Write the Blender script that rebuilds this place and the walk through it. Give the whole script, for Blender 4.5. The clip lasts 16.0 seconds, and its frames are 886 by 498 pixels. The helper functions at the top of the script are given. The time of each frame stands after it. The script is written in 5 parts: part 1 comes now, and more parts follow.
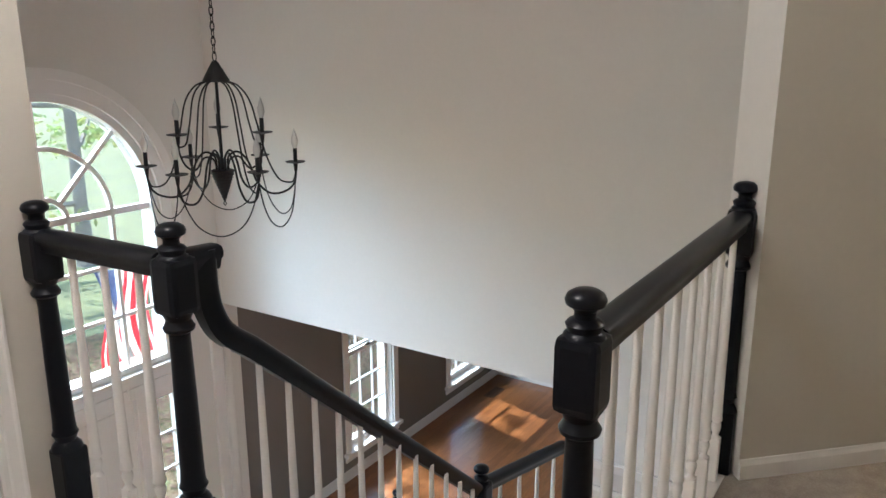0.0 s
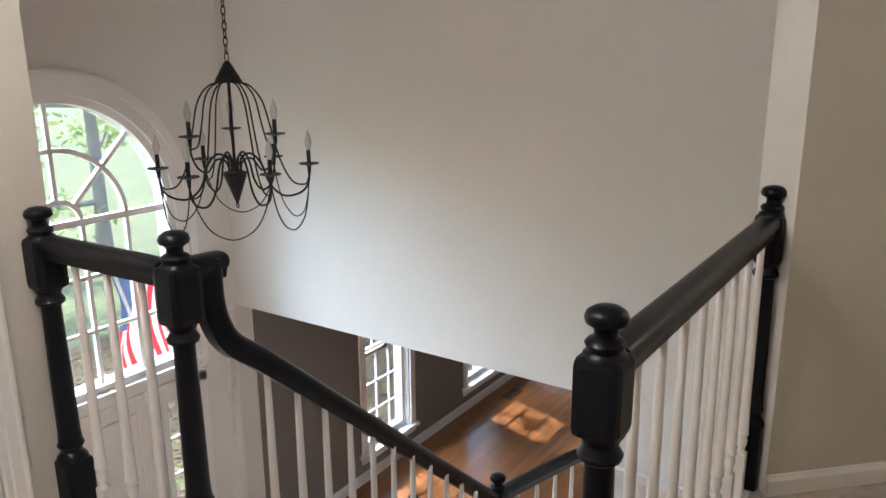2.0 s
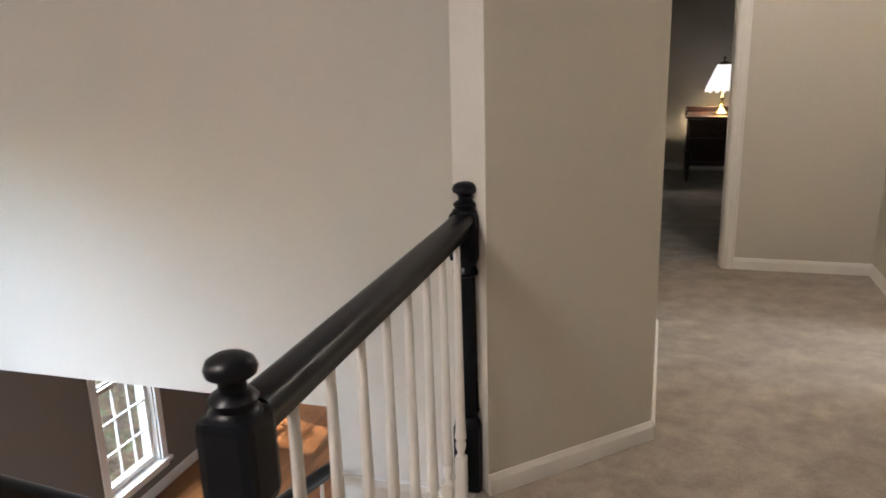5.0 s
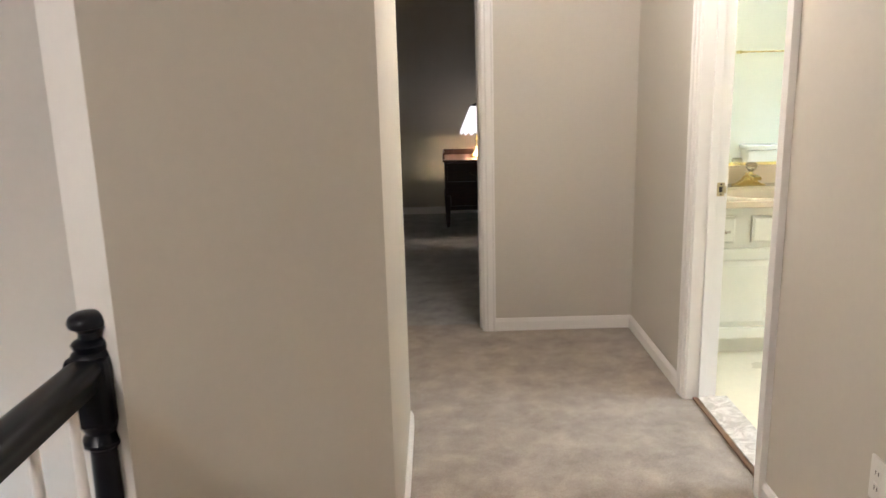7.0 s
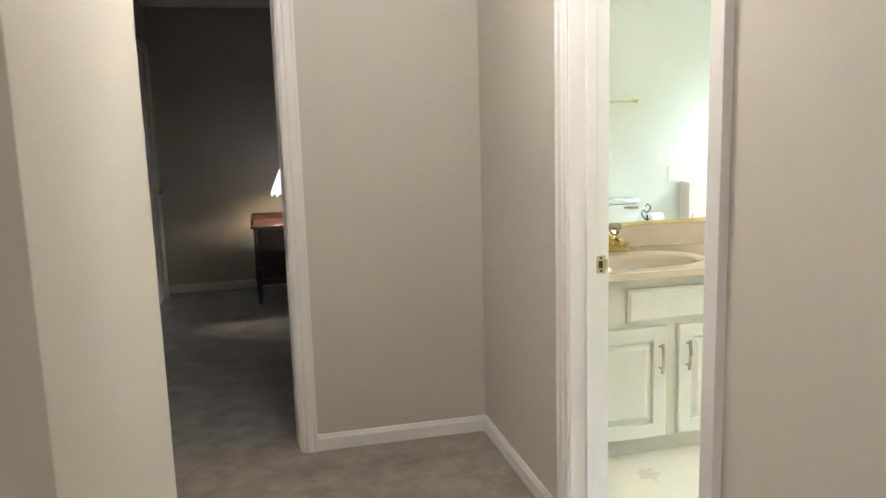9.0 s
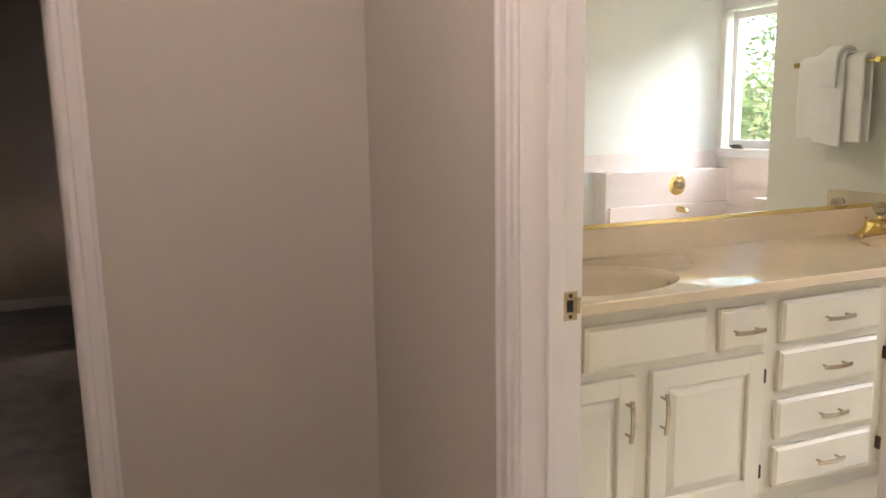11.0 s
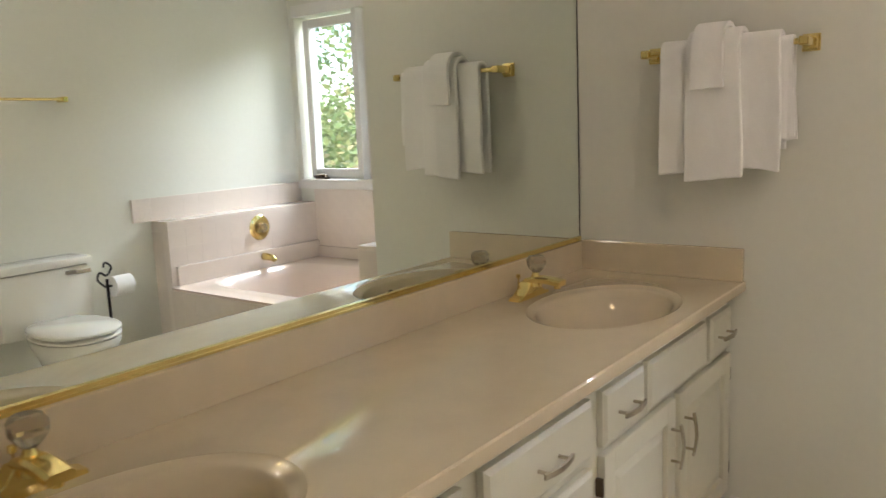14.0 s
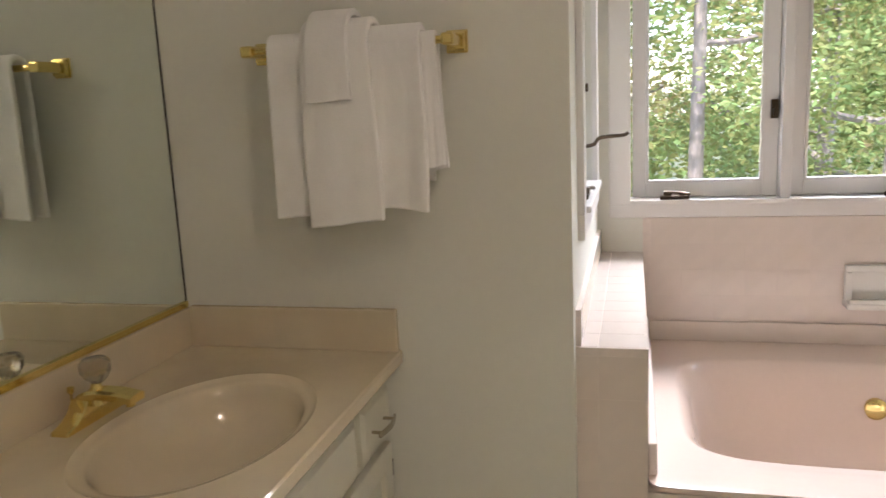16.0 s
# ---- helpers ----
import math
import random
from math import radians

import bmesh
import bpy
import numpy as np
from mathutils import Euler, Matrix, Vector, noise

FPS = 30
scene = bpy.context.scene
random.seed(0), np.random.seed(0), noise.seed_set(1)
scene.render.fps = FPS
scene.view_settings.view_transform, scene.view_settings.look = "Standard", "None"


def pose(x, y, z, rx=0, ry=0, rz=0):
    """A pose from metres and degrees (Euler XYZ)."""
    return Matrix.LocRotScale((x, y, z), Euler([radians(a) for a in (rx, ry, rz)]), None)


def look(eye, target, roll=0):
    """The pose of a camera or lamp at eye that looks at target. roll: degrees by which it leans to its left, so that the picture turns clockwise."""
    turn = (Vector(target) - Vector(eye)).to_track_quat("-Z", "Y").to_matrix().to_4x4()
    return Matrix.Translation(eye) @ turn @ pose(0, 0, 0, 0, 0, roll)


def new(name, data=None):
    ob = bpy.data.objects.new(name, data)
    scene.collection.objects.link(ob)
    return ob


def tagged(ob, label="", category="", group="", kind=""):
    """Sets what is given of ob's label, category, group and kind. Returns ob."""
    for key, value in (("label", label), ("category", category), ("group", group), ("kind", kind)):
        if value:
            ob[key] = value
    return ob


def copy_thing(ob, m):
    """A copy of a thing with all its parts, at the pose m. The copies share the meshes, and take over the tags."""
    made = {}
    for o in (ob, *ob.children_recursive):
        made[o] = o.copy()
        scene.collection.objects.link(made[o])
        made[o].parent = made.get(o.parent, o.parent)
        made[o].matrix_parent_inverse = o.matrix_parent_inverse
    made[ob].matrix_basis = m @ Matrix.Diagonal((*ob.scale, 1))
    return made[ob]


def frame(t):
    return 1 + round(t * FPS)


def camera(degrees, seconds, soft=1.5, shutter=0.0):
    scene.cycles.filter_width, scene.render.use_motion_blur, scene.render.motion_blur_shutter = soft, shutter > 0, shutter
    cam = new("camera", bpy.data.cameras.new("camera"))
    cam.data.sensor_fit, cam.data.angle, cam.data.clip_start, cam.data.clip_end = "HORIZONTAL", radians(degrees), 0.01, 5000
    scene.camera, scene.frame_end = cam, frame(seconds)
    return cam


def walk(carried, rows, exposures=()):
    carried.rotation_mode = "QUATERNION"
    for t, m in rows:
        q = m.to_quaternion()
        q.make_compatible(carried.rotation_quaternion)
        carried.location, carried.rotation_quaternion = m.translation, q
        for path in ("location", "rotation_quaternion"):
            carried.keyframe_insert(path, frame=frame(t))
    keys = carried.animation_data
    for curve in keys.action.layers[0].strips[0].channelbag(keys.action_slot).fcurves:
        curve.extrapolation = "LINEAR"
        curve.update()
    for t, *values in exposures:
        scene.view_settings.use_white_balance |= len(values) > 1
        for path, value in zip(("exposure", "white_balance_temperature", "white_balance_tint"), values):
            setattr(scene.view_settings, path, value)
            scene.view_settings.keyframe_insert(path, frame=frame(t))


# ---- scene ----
cam = camera(60.0, 16.0, 1.5, 0.25)
PATH = [
    (0, (0.131, 0.332, 1.402), (-0.912, 1.963, 0.901), -0.1),
    (0.5, (0.116, 0.352, 1.402), (-0.956, 1.964, 0.9), -0.1),
    (1, (0.115, 0.375, 1.404), (-0.975, 1.974, 0.9), -0.2),
    (1.5, (0.104, 0.39, 1.406), (-0.989, 1.987, 0.901), -0.2),
    (2, (0.095, 0.411, 1.408), (-0.987, 2.014, 0.902), -0.4),
    (2.5, (0.092, 0.443, 1.406), (-0.964, 2.064, 0.899), -0.5),
    (3, (0.106, 0.486, 1.397), (-0.898, 2.139, 0.887), -0.8),
    (3.5, (0.128, 0.52, 1.393), (-0.791, 2.221, 0.88), -1.0),
    (4, (0.161, 0.544, 1.393), (-0.651, 2.297, 0.875), -1.2),
    (4.5, (0.199, 0.592, 1.397), (-0.486, 2.398, 0.875), -1.4),
    (4.7, (0.2, 0.634, 1.398), (-0.429, 2.458, 0.874), -1.5),
    (6.8, (0.345, 1.322, 1.421), (0.306, 3.266, 0.953), -1.3),
    (7, (0.35, 1.411, 1.441), (0.355, 3.36, 0.993), -1.5),
    (7.5, (0.359, 1.601, 1.43), (0.52, 3.561, 1.064), -1.4),
    (8, (0.401, 1.836, 1.421), (0.669, 3.79, 1.089), -1.6),
    (8.5, (0.437, 2.089, 1.411), (0.792, 4.031, 1.091), -1.6),
    (9, (0.473, 2.334, 1.391), (0.928, 4.256, 1.074), -1.7),
    (9.2, (0.488, 2.437, 1.373), (0.977, 4.35, 1.059), -1.6),
    (11.3, (0.81, 3.442, 1.294), (1.593, 5.249, 0.948), -1.2),
    (11.5, (0.852, 3.526, 1.285), (1.675, 5.316, 0.942), -1.4),
    (12, (0.995, 3.738, 1.289), (1.923, 5.478, 0.956), -1.4),
    (12.5, (1.091, 3.941, 1.279), (2.154, 5.606, 0.96), -1.8),
    (13, (1.189, 4.101, 1.3), (2.472, 5.607, 1.004), -1.8),
    (13.5, (1.354, 4.237, 1.325), (2.81, 5.58, 1.044), -2.2),
    (14, (1.536, 4.332, 1.33), (3.106, 5.531, 1.014), -2.4),
    (14.5, (1.703, 4.396, 1.344), (3.363, 5.454, 0.995), -2.5),
    (15, (1.891, 4.427, 1.369), (3.637, 5.334, 1.011), -2.6),
    (15.5, (2.131, 4.456, 1.392), (3.968, 5.157, 1.025), -2.7),
    (16, (2.287, 4.468, 1.385), (4.193, 4.95, 1.02), -2.7),
]
EXPOSURES = [(0.0, 3.6, 5600, 7), (4.5, 3.65, 5950, 11), (7.0, 4.1, 5720, 11), (9.0, 3.88, 5520, 8), (11.5, 3.2, 6300, 29), (12.5, 3.05, 6300, 28), (13.5, 2.8, 6200, 18), (14.5, 2.6, 6280, 23), (16.0, 2.42, 6280, 22)]

walk(cam, [(t, look(eye, target, roll)) for t, eye, target, roll in PATH], EXPOSURES)
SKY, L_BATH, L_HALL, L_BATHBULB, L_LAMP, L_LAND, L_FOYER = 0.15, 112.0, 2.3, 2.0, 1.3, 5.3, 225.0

# ---- world, sun, lamps ----
world = bpy.data.worlds.new("sky")
scene.world = world
world.use_nodes = True
wn = world.node_tree
sky = wn.nodes.new("ShaderNodeTexSky")
sky.sky_type = 'NISHITA'
sky.sun_disc = False
sky.sun_elevation = radians(45)
sky.sun_rotation = radians(-105)
wn.links.new(sky.outputs[0], wn.nodes["Background"].inputs[0])
wn.nodes["Background"].inputs[1].default_value = SKY
sun_data = bpy.data.lights.new("sun", 'SUN')
sun_data.energy, sun_data.angle, sun_data.color = 2.0, radians(1.0), (1.0, 0.93, 0.82)
sun = new("sun", sun_data)
sun.matrix_world = look((-20, 4.8, 22), (-3.2, 0.2, 5.2))


def area(name, m, sx, sy, watts, color):
    d = bpy.data.lights.new(name, 'AREA')
    d.shape, d.size, d.size_y, d.energy, d.color = 'RECTANGLE', sx, sy, watts, color
    ob = new(name, d)
    ob.matrix_world = m
    return ob


def bulb(name, place, watts, color, radius):
    d = bpy.data.lights.new(name, 'POINT')
    d.energy, d.color, d.shadow_soft_size = watts, color, radius
    ob = new(name, d)
    ob.location = place
    return ob


# Unseen area lamps added outdoors, standing in for sky light through the windows.
area("daylight_bath", look((7.25, 3.15, 3.3), (4.5, 3.95, 0.9)), 3.2, 1.4, L_BATH, (0.90, 0.97, 1.0))
area("daylight_foyer", look((-8.8, 2.3, 3.6), (-2.2, 3.0, 0.3)), 8.0, 3.6, L_FOYER, (0.76, 0.89, 1.0))
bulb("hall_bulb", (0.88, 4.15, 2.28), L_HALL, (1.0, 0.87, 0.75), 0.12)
# Added fill lamp without a known source; lifts the foyer and stair-side walls.
bulb("landing_fill", (-1.15, 0.70, 2.28), L_LAND, (1.0, 0.87, 0.77), 0.12)
bulb("bath_bulb", (2.75, 4.05, 2.28), L_BATHBULB, (1.0, 0.88, 0.74), 0.05)
bulb("table_bulb", (0.728, 8.85, 1.0), L_LAMP, (1.0, 0.78, 0.55), 0.03)


# ---- materials ----
def node(nt, kind, **inputs):
    n = nt.nodes.new(kind)
    for key, value in inputs.items():
        n.inputs[key].default_value = value
    return n


def material(name, color, rough=0.5, metal=0.0, vary=0.06, scale=4.0, grain=60.0, bump=0.1, bump_scale=120.0, coat=0.0,
             stretch=(1, 1, 1), random_value=0.0, spec=0.5, transmission=0.0, rough_vary=0.08):
    """A surface with a colour that varies at two scales, a varied gloss and a fine relief."""
    m = bpy.data.materials.new(name)
    m.use_nodes = True
    nt = m.node_tree
    b = nt.nodes["Principled BSDF"]
    tc = node(nt, "ShaderNodeTexCoord")
    mp = node(nt, "ShaderNodeMapping")
    mp.inputs["Scale"].default_value = stretch
    nt.links.new(tc.outputs["Object"], mp.inputs["Vector"])
    big, fine = node(nt, "ShaderNodeTexNoise", Scale=scale, Detail=3.0), node(nt, "ShaderNodeTexNoise", Scale=grain, Detail=4.0)
    for n in (big, fine):
        nt.links.new(mp.outputs[0], n.inputs["Vector"])
    add = node(nt, "ShaderNodeMath")
    add.operation = 'ADD'
    nt.links.new(big.outputs["Fac"], add.inputs[0])
    nt.links.new(fine.outputs["Fac"], add.inputs[1])
    rng = node(nt, "ShaderNodeMapRange")
    rng.inputs["From Min"].default_value, rng.inputs["From Max"].default_value = 0.6, 1.4
    rng.inputs["To Min"].default_value, rng.inputs["To Max"].default_value = 1 - vary, 1 + vary
    nt.links.new(add.outputs[0], rng.inputs["Value"])
    val = rng.outputs[0]
    if random_value:
        oi = node(nt, "ShaderNodeObjectInfo")
        r2 = node(nt, "ShaderNodeMapRange")
        r2.inputs["To Min"].default_value, r2.inputs["To Max"].default_value = 1 - random_value, 1 + random_value
        nt.links.new(oi.outputs["Random"], r2.inputs["Value"])
        mul = node(nt, "ShaderNodeMath")
        mul.operation = 'MULTIPLY'
        nt.links.new(val, mul.inputs[0])
        nt.links.new(r2.outputs[0], mul.inputs[1])
        val = mul.outputs[0]
    hsv = node(nt, "ShaderNodeHueSaturation")
    hsv.inputs["Color"].default_value = (*color, 1)
    nt.links.new(val, hsv.inputs["Value"])
    nt.links.new(hsv.outputs[0], b.inputs["Base Color"])
    rr = node(nt, "ShaderNodeMapRange")
    rr.inputs["To Min"].default_value, rr.inputs["To Max"].default_value = max(0.0, rough - rough_vary), min(1.0, rough + rough_vary)
    nt.links.new(big.outputs["Fac"], rr.inputs["Value"])
    nt.links.new(rr.outputs[0], b.inputs["Roughness"])
    b.inputs["Metallic"].default_value = metal
    b.inputs["Coat Weight"].default_value = coat
    b.inputs["Coat Roughness"].default_value = 0.08
    b.inputs["Specular IOR Level"].default_value = spec
    b.inputs["Transmission Weight"].default_value = transmission
    if bump:
        bn = node(nt, "ShaderNodeTexNoise", Scale=bump_scale, Detail=3.0)
        nt.links.new(mp.outputs[0], bn.inputs["Vector"])
        bp = node(nt, "ShaderNodeBump", Strength=bump, Distance=0.004)
        nt.links.new(bn.outputs["Fac"], bp.inputs["Height"])
        nt.links.new(bp.outputs[0], b.inputs["Normal"])
    return m


def carpet_material(name, color):
    """Cut pile: soft trodden blotches over a fine fibre relief."""
    m = material(name, color, 0.95, vary=0.30, scale=7.0, grain=140.0, bump=0.5, bump_scale=300.0, spec=0.1)
    nt = m.node_tree
    b = nt.nodes["Principled BSDF"]
    b.inputs["Sheen Weight"].default_value = 0.3
    tc = node(nt, "ShaderNodeTexCoord")
    blot = node(nt, "ShaderNodeTexNoise", Scale=7.5, Detail=8.0, Roughness=0.7, Distortion=0.25)
    nt.links.new(tc.outputs["Object"], blot.inputs["Vector"])
    ramp = node(nt, "ShaderNodeValToRGB")
    ramp.color_ramp.elements[0].position, ramp.color_ramp.elements[1].position = 0.36, 0.66
    ramp.color_ramp.elements[0].color, ramp.color_ramp.elements[1].color = (0.76, 0.75, 0.74, 1), (1.12, 1.12, 1.13, 1)
    nt.links.new(blot.outputs["Fac"], ramp.inputs["Fac"])
    mix = node(nt, "ShaderNodeMix")
    mix.data_type, mix.blend_type = 'RGBA', 'MULTIPLY'
    mix.inputs["Factor"].default_value = 1.0
    src = b.inputs["Base Color"].links[0].from_socket
    nt.links.new(src, mix.inputs[6])
    nt.links.new(ramp.outputs["Color"], mix.inputs[7])
    nt.links.new(mix.outputs[2], b.inputs["Base Color"])
    return m


def wood_material(name, color, dark, rough, coat, stretch, random_value=0.0):
    m = bpy.data.materials.new(name)
    m.use_nodes = True
    nt = m.node_tree
    b = nt.nodes["Principled BSDF"]
    tc = node(nt, "ShaderNodeTexCoord")
    mp = node(nt, "ShaderNodeMapping")
    mp.inputs["Scale"].default_value = stretch
    nt.links.new(tc.outputs["Object"], mp.inputs["Vector"])
    n1 = node(nt, "ShaderNodeTexNoise", Scale=14.0, Detail=6.0, Roughness=0.6, Distortion=0.8)
    nt.links.new(mp.outputs[0], n1.inputs["Vector"])
    ramp = node(nt, "ShaderNodeValToRGB")
    ramp.color_ramp.elements[0].position, ramp.color_ramp.elements[1].position = 0.3, 0.7
    ramp.color_ramp.elements[0].color, ramp.color_ramp.elements[1].color = (*dark, 1), (*color, 1)
    nt.links.new(n1.outputs["Fac"], ramp.inputs["Fac"])
    out = ramp.outputs["Color"]
    if random_value:
        oi = node(nt, "ShaderNodeObjectInfo")
        r2 = node(nt, "ShaderNodeMapRange")
        r2.inputs["To Min"].default_value, r2.inputs["To Max"].default_value = 1 - random_value, 1 + random_value
        nt.links.new(oi.outputs["Random"], r2.inputs["Value"])
        hsv = node(nt, "ShaderNodeHueSaturation")
        nt.links.new(out, hsv.inputs["Color"])
        nt.links.new(r2.outputs[0], hsv.inputs["Value"])
        out = hsv.outputs[0]
    nt.links.new(out, b.inputs["Base Color"])
    b.inputs["Roughness"].default_value = rough
    b.inputs["Coat Weight"].default_value = coat
    b.inputs["Coat Roughness"].default_value = 0.12
    bp = node(nt, "ShaderNodeBump", Strength=0.12, Distance=0.002)
    nt.links.new(n1.outputs["Fac"], bp.inputs["Height"])
    nt.links.new(bp.outputs[0], b.inputs["Normal"])
    return m


def marble_material(name, color, vein):
    m = material(name, color, 0.25, vary=0.05, bump=0.02)
    nt = m.node_tree
    b = nt.nodes["Principled BSDF"]
    tc = node(nt, "ShaderNodeTexCoord")
    n1 = node(nt, "ShaderNodeTexNoise", Scale=9.0, Detail=8.0, Roughness=0.65, Distortion=2.5)
    nt.links.new(tc.outputs["Object"], n1.inputs["Vector"])
    ramp = node(nt, "ShaderNodeValToRGB")
    ramp.color_ramp.elements[0].position, ramp.color_ramp.elements[1].position = 0.42, 0.6
    ramp.color_ramp.elements[0].color, ramp.color_ramp.elements[1].color = (*vein, 1), (*color, 1)
    nt.links.new(n1.outputs["Fac"], ramp.inputs["Fac"])
    nt.links.new(ramp.outputs["Color"], b.inputs["Base Color"])
    return m


def leaf_material(name, color):
    m = bpy.data.materials.new(name)
    m.use_nodes = True
    nt = m.node_tree
    b = nt.nodes["Principled BSDF"]
    geo = node(nt, "ShaderNodeNewGeometry")
    hsv = node(nt, "ShaderNodeHueSaturation")
    hsv.inputs["Color"].default_value = (*color, 1)
    r1, r2 = node(nt, "ShaderNodeMapRange"), node(nt, "ShaderNodeMapRange")
    r1.inputs["To Min"].default_value, r1.inputs["To Max"].default_value = 0.82, 1.22
    r2.inputs["To Min"].default_value, r2.inputs["To Max"].default_value = 0.44, 0.53
    nt.links.new(geo.outputs["Random Per Island"], r1.inputs["Value"])
    nt.links.new(geo.outputs["Random Per Island"], r2.inputs["Value"])
    nt.links.new(r1.outputs[0], hsv.inputs["Value"])
    nt.links.new(r2.outputs[0], hsv.inputs["Hue"])
    nt.links.new(hsv.outputs[0], b.inputs["Base Color"])
    b.inputs["Roughness"].default_value = 0.6
    b.inputs["Specular IOR Level"].default_value = 0.12
    tr = node(nt, "ShaderNodeBsdfTranslucent")
    nt.links.new(hsv.outputs[0], tr.inputs["Color"])
    mx = node(nt, "ShaderNodeMixShader")
    mx.inputs[0].default_value = 0.55
    nt.links.new(b.outputs[0], mx.inputs[1])
    nt.links.new(tr.outputs[0], mx.inputs[2])
    nt.links.new(mx.outputs[0], nt.nodes["Material Output"].inputs[0])
    return m


def glow_material(name, color, strength):
    m = material(name, color, 0.4, vary=0.02, bump=0)
    b = m.node_tree.nodes["Principled BSDF"]
    b.inputs["Emission Color"].default_value = (*color, 1)
    b.inputs["Emission Strength"].default_value = strength
    return m


def glass_material(name, tint=(1, 1, 1), rough=0.0):
    m = bpy.data.materials.new(name)
    m.use_nodes = True
    nt = m.node_tree
    mx = node(nt, "ShaderNodeMixShader")
    tr, gl, lw = node(nt, "ShaderNodeBsdfTransparent"), node(nt, "ShaderNodeBsdfGlossy"), node(nt, "ShaderNodeLayerWeight")
    tr.inputs[0].default_value = (*tint, 1)
    gl.inputs["Roughness"].default_value = 0.02
    lw.inputs["Blend"].default_value = 0.12
    nt.links.new(lw.outputs["Facing"], mx.inputs[0])
    nt.links.new(tr.outputs[0], mx.inputs[1])
    nt.links.new(gl.outputs[0], mx.inputs[2])
    nt.links.new(mx.outputs[0], nt.nodes["Material Output"].inputs[0])
    return m


M_WALL = material("beige_wall_paint", (0.59, 0.547, 0.472), 0.75, vary=0.02, scale=1.5, grain=40, bump=0.12, bump_scale=260, spec=0.3)
M_FOYER = material("pale_foyer_wall_paint", (0.72, 0.69, 0.64), 0.75, vary=0.02, scale=1.5, grain=40, bump=0.12, bump_scale=260, spec=0.3)
M_DINING = material("greige_dining_wall_paint", (0.21, 0.188, 0.168), 0.75, vary=0.02, scale=1.5, grain=40, bump=0.1, bump_scale=260, spec=0.3)
M_BATHWALL = material("pale_green_bath_wall_paint", (0.75, 0.735, 0.65), 0.6, vary=0.02, scale=1.5, grain=40, bump=0.1, bump_scale=260, spec=0.35)
M_CEIL = material("ceiling_white_paint", (0.78, 0.76, 0.72), 0.9, vary=0.02, bump=0.2, bump_scale=150)
M_TRIM = material("white_trim_paint", (0.80, 0.77, 0.73), 0.38, vary=0.018, scale=3, grain=30, bump=0.015, bump_scale=60, rough_vary=0.04)
M_CARPET = carpet_material("beige_carpet", (0.375, 0.32, 0.262))
M_BEDCARPET = carpet_material("grey_carpet", (0.34, 0.33, 0.30))
M_BLACK = material("black_gloss_paint", (0.005, 0.006, 0.009), 0.32, vary=0.12, scale=6, grain=90, bump=0.01, bump_scale=60, spec=0.22, rough_vary=0.025)
M_IRON = material("black_wrought_iron", (0.02, 0.02, 0.022), 0.5, metal=0.6, vary=0.2, bump=0.2, bump_scale=150)
M_OAK = wood_material("oak_floor", (0.36, 0.150, 0.050), (0.21, 0.075, 0.022), 0.32, 0.5, (9, 0.7, 1), 0.16)
M_DARKWOOD = wood_material("dark_mahogany", (0.045, 0.018, 0.012), (0.02, 0.008, 0.006), 0.3, 0.3, (1, 6, 6))
M_CABINET = material("cream_cabinet_paint", (0.675, 0.648, 0.53), 0.38, vary=0.03, scale=2.5, grain=25, bump=0.05, bump_scale=50)
M_COUNTER = material("cream_cultured_marble", (0.685, 0.582, 0.41), 0.03, vary=0.05, scale=3, grain=14, bump=0.0, coat=0.4, rough_vary=0.015)
M_GOLD = material("polished_brass", (0.78, 0.63, 0.25), 0.13, metal=1.0, vary=0.08, bump=0.02, rough_vary=0.06)
M_NICKEL = material("brushed_nickel", (0.46, 0.41, 0.32), 0.27, metal=1.0, vary=0.08, bump=0.05, bump_scale=300)
M_HINGE = material("dark_bronze", (0.10, 0.075, 0.05), 0.4, metal=0.9, vary=0.15)
M_STRIKE = material("aged_brass_plate", (0.55, 0.45, 0.28), 0.35, metal=1.0, vary=0.2)
M_HOLE = material("dark_hole", (0.02, 0.012, 0.01), 0.8, vary=0.2)
M_MIRROR = material("silvered_mirror", (0.85, 0.91, 0.86), 0.0, metal=1.0, vary=0.0, bump=0, rough_vary=0.0)
M_TOWEL = material("white_terry_cloth", (0.90, 0.875, 0.84), 0.95, vary=0.04, scale=12, grain=300, bump=0.06, bump_scale=240, spec=0.1)
M_TILE = material("blush_glazed_tile", (0.76, 0.66, 0.58), 0.16, vary=0.03, scale=3, grain=20, bump=0.02, bump_scale=14, coat=0.2, random_value=0.01)
M_GROUT = material("pale_grout", (0.74, 0.645, 0.57), 0.9, vary=0.08)
M_TUB = material("blush_acrylic", (0.74, 0.60, 0.51), 0.14, vary=0.02, bump=0, coat=0.3)
M_PORCELAIN = material("almond_porcelain", (0.80, 0.77, 0.70), 0.08, vary=0.01, bump=0, coat=0.3)
M_VINYL = material("cream_vinyl_floor", (0.72, 0.66, 0.50), 0.3, vary=0.05, scale=5, grain=30, bump=0.03, bump_scale=30)
M_MARBLE = marble_material("white_marble_threshold", (0.78, 0.75, 0.70), (0.50, 0.46, 0.42))
M_THRESH = material("brown_edge_strip", (0.16, 0.09, 0.05), 0.6, vary=0.2)
M_GLASS = glass_material("window_glass")
# Grey tint in the glass only dims the bright outdoor view; no screen exists.
M_DIMGLASS = glass_material("view_dimming_window_glass", (0.68, 0.68, 0.66))
M_KNOBGLASS = material("clear_acrylic", (0.70, 0.63, 0.52), 0.06, vary=0.02, bump=0, transmission=0.85)
M_SHADE = glow_material("frosted_glass_shade", (1.0, 0.92, 0.84), 0.09)
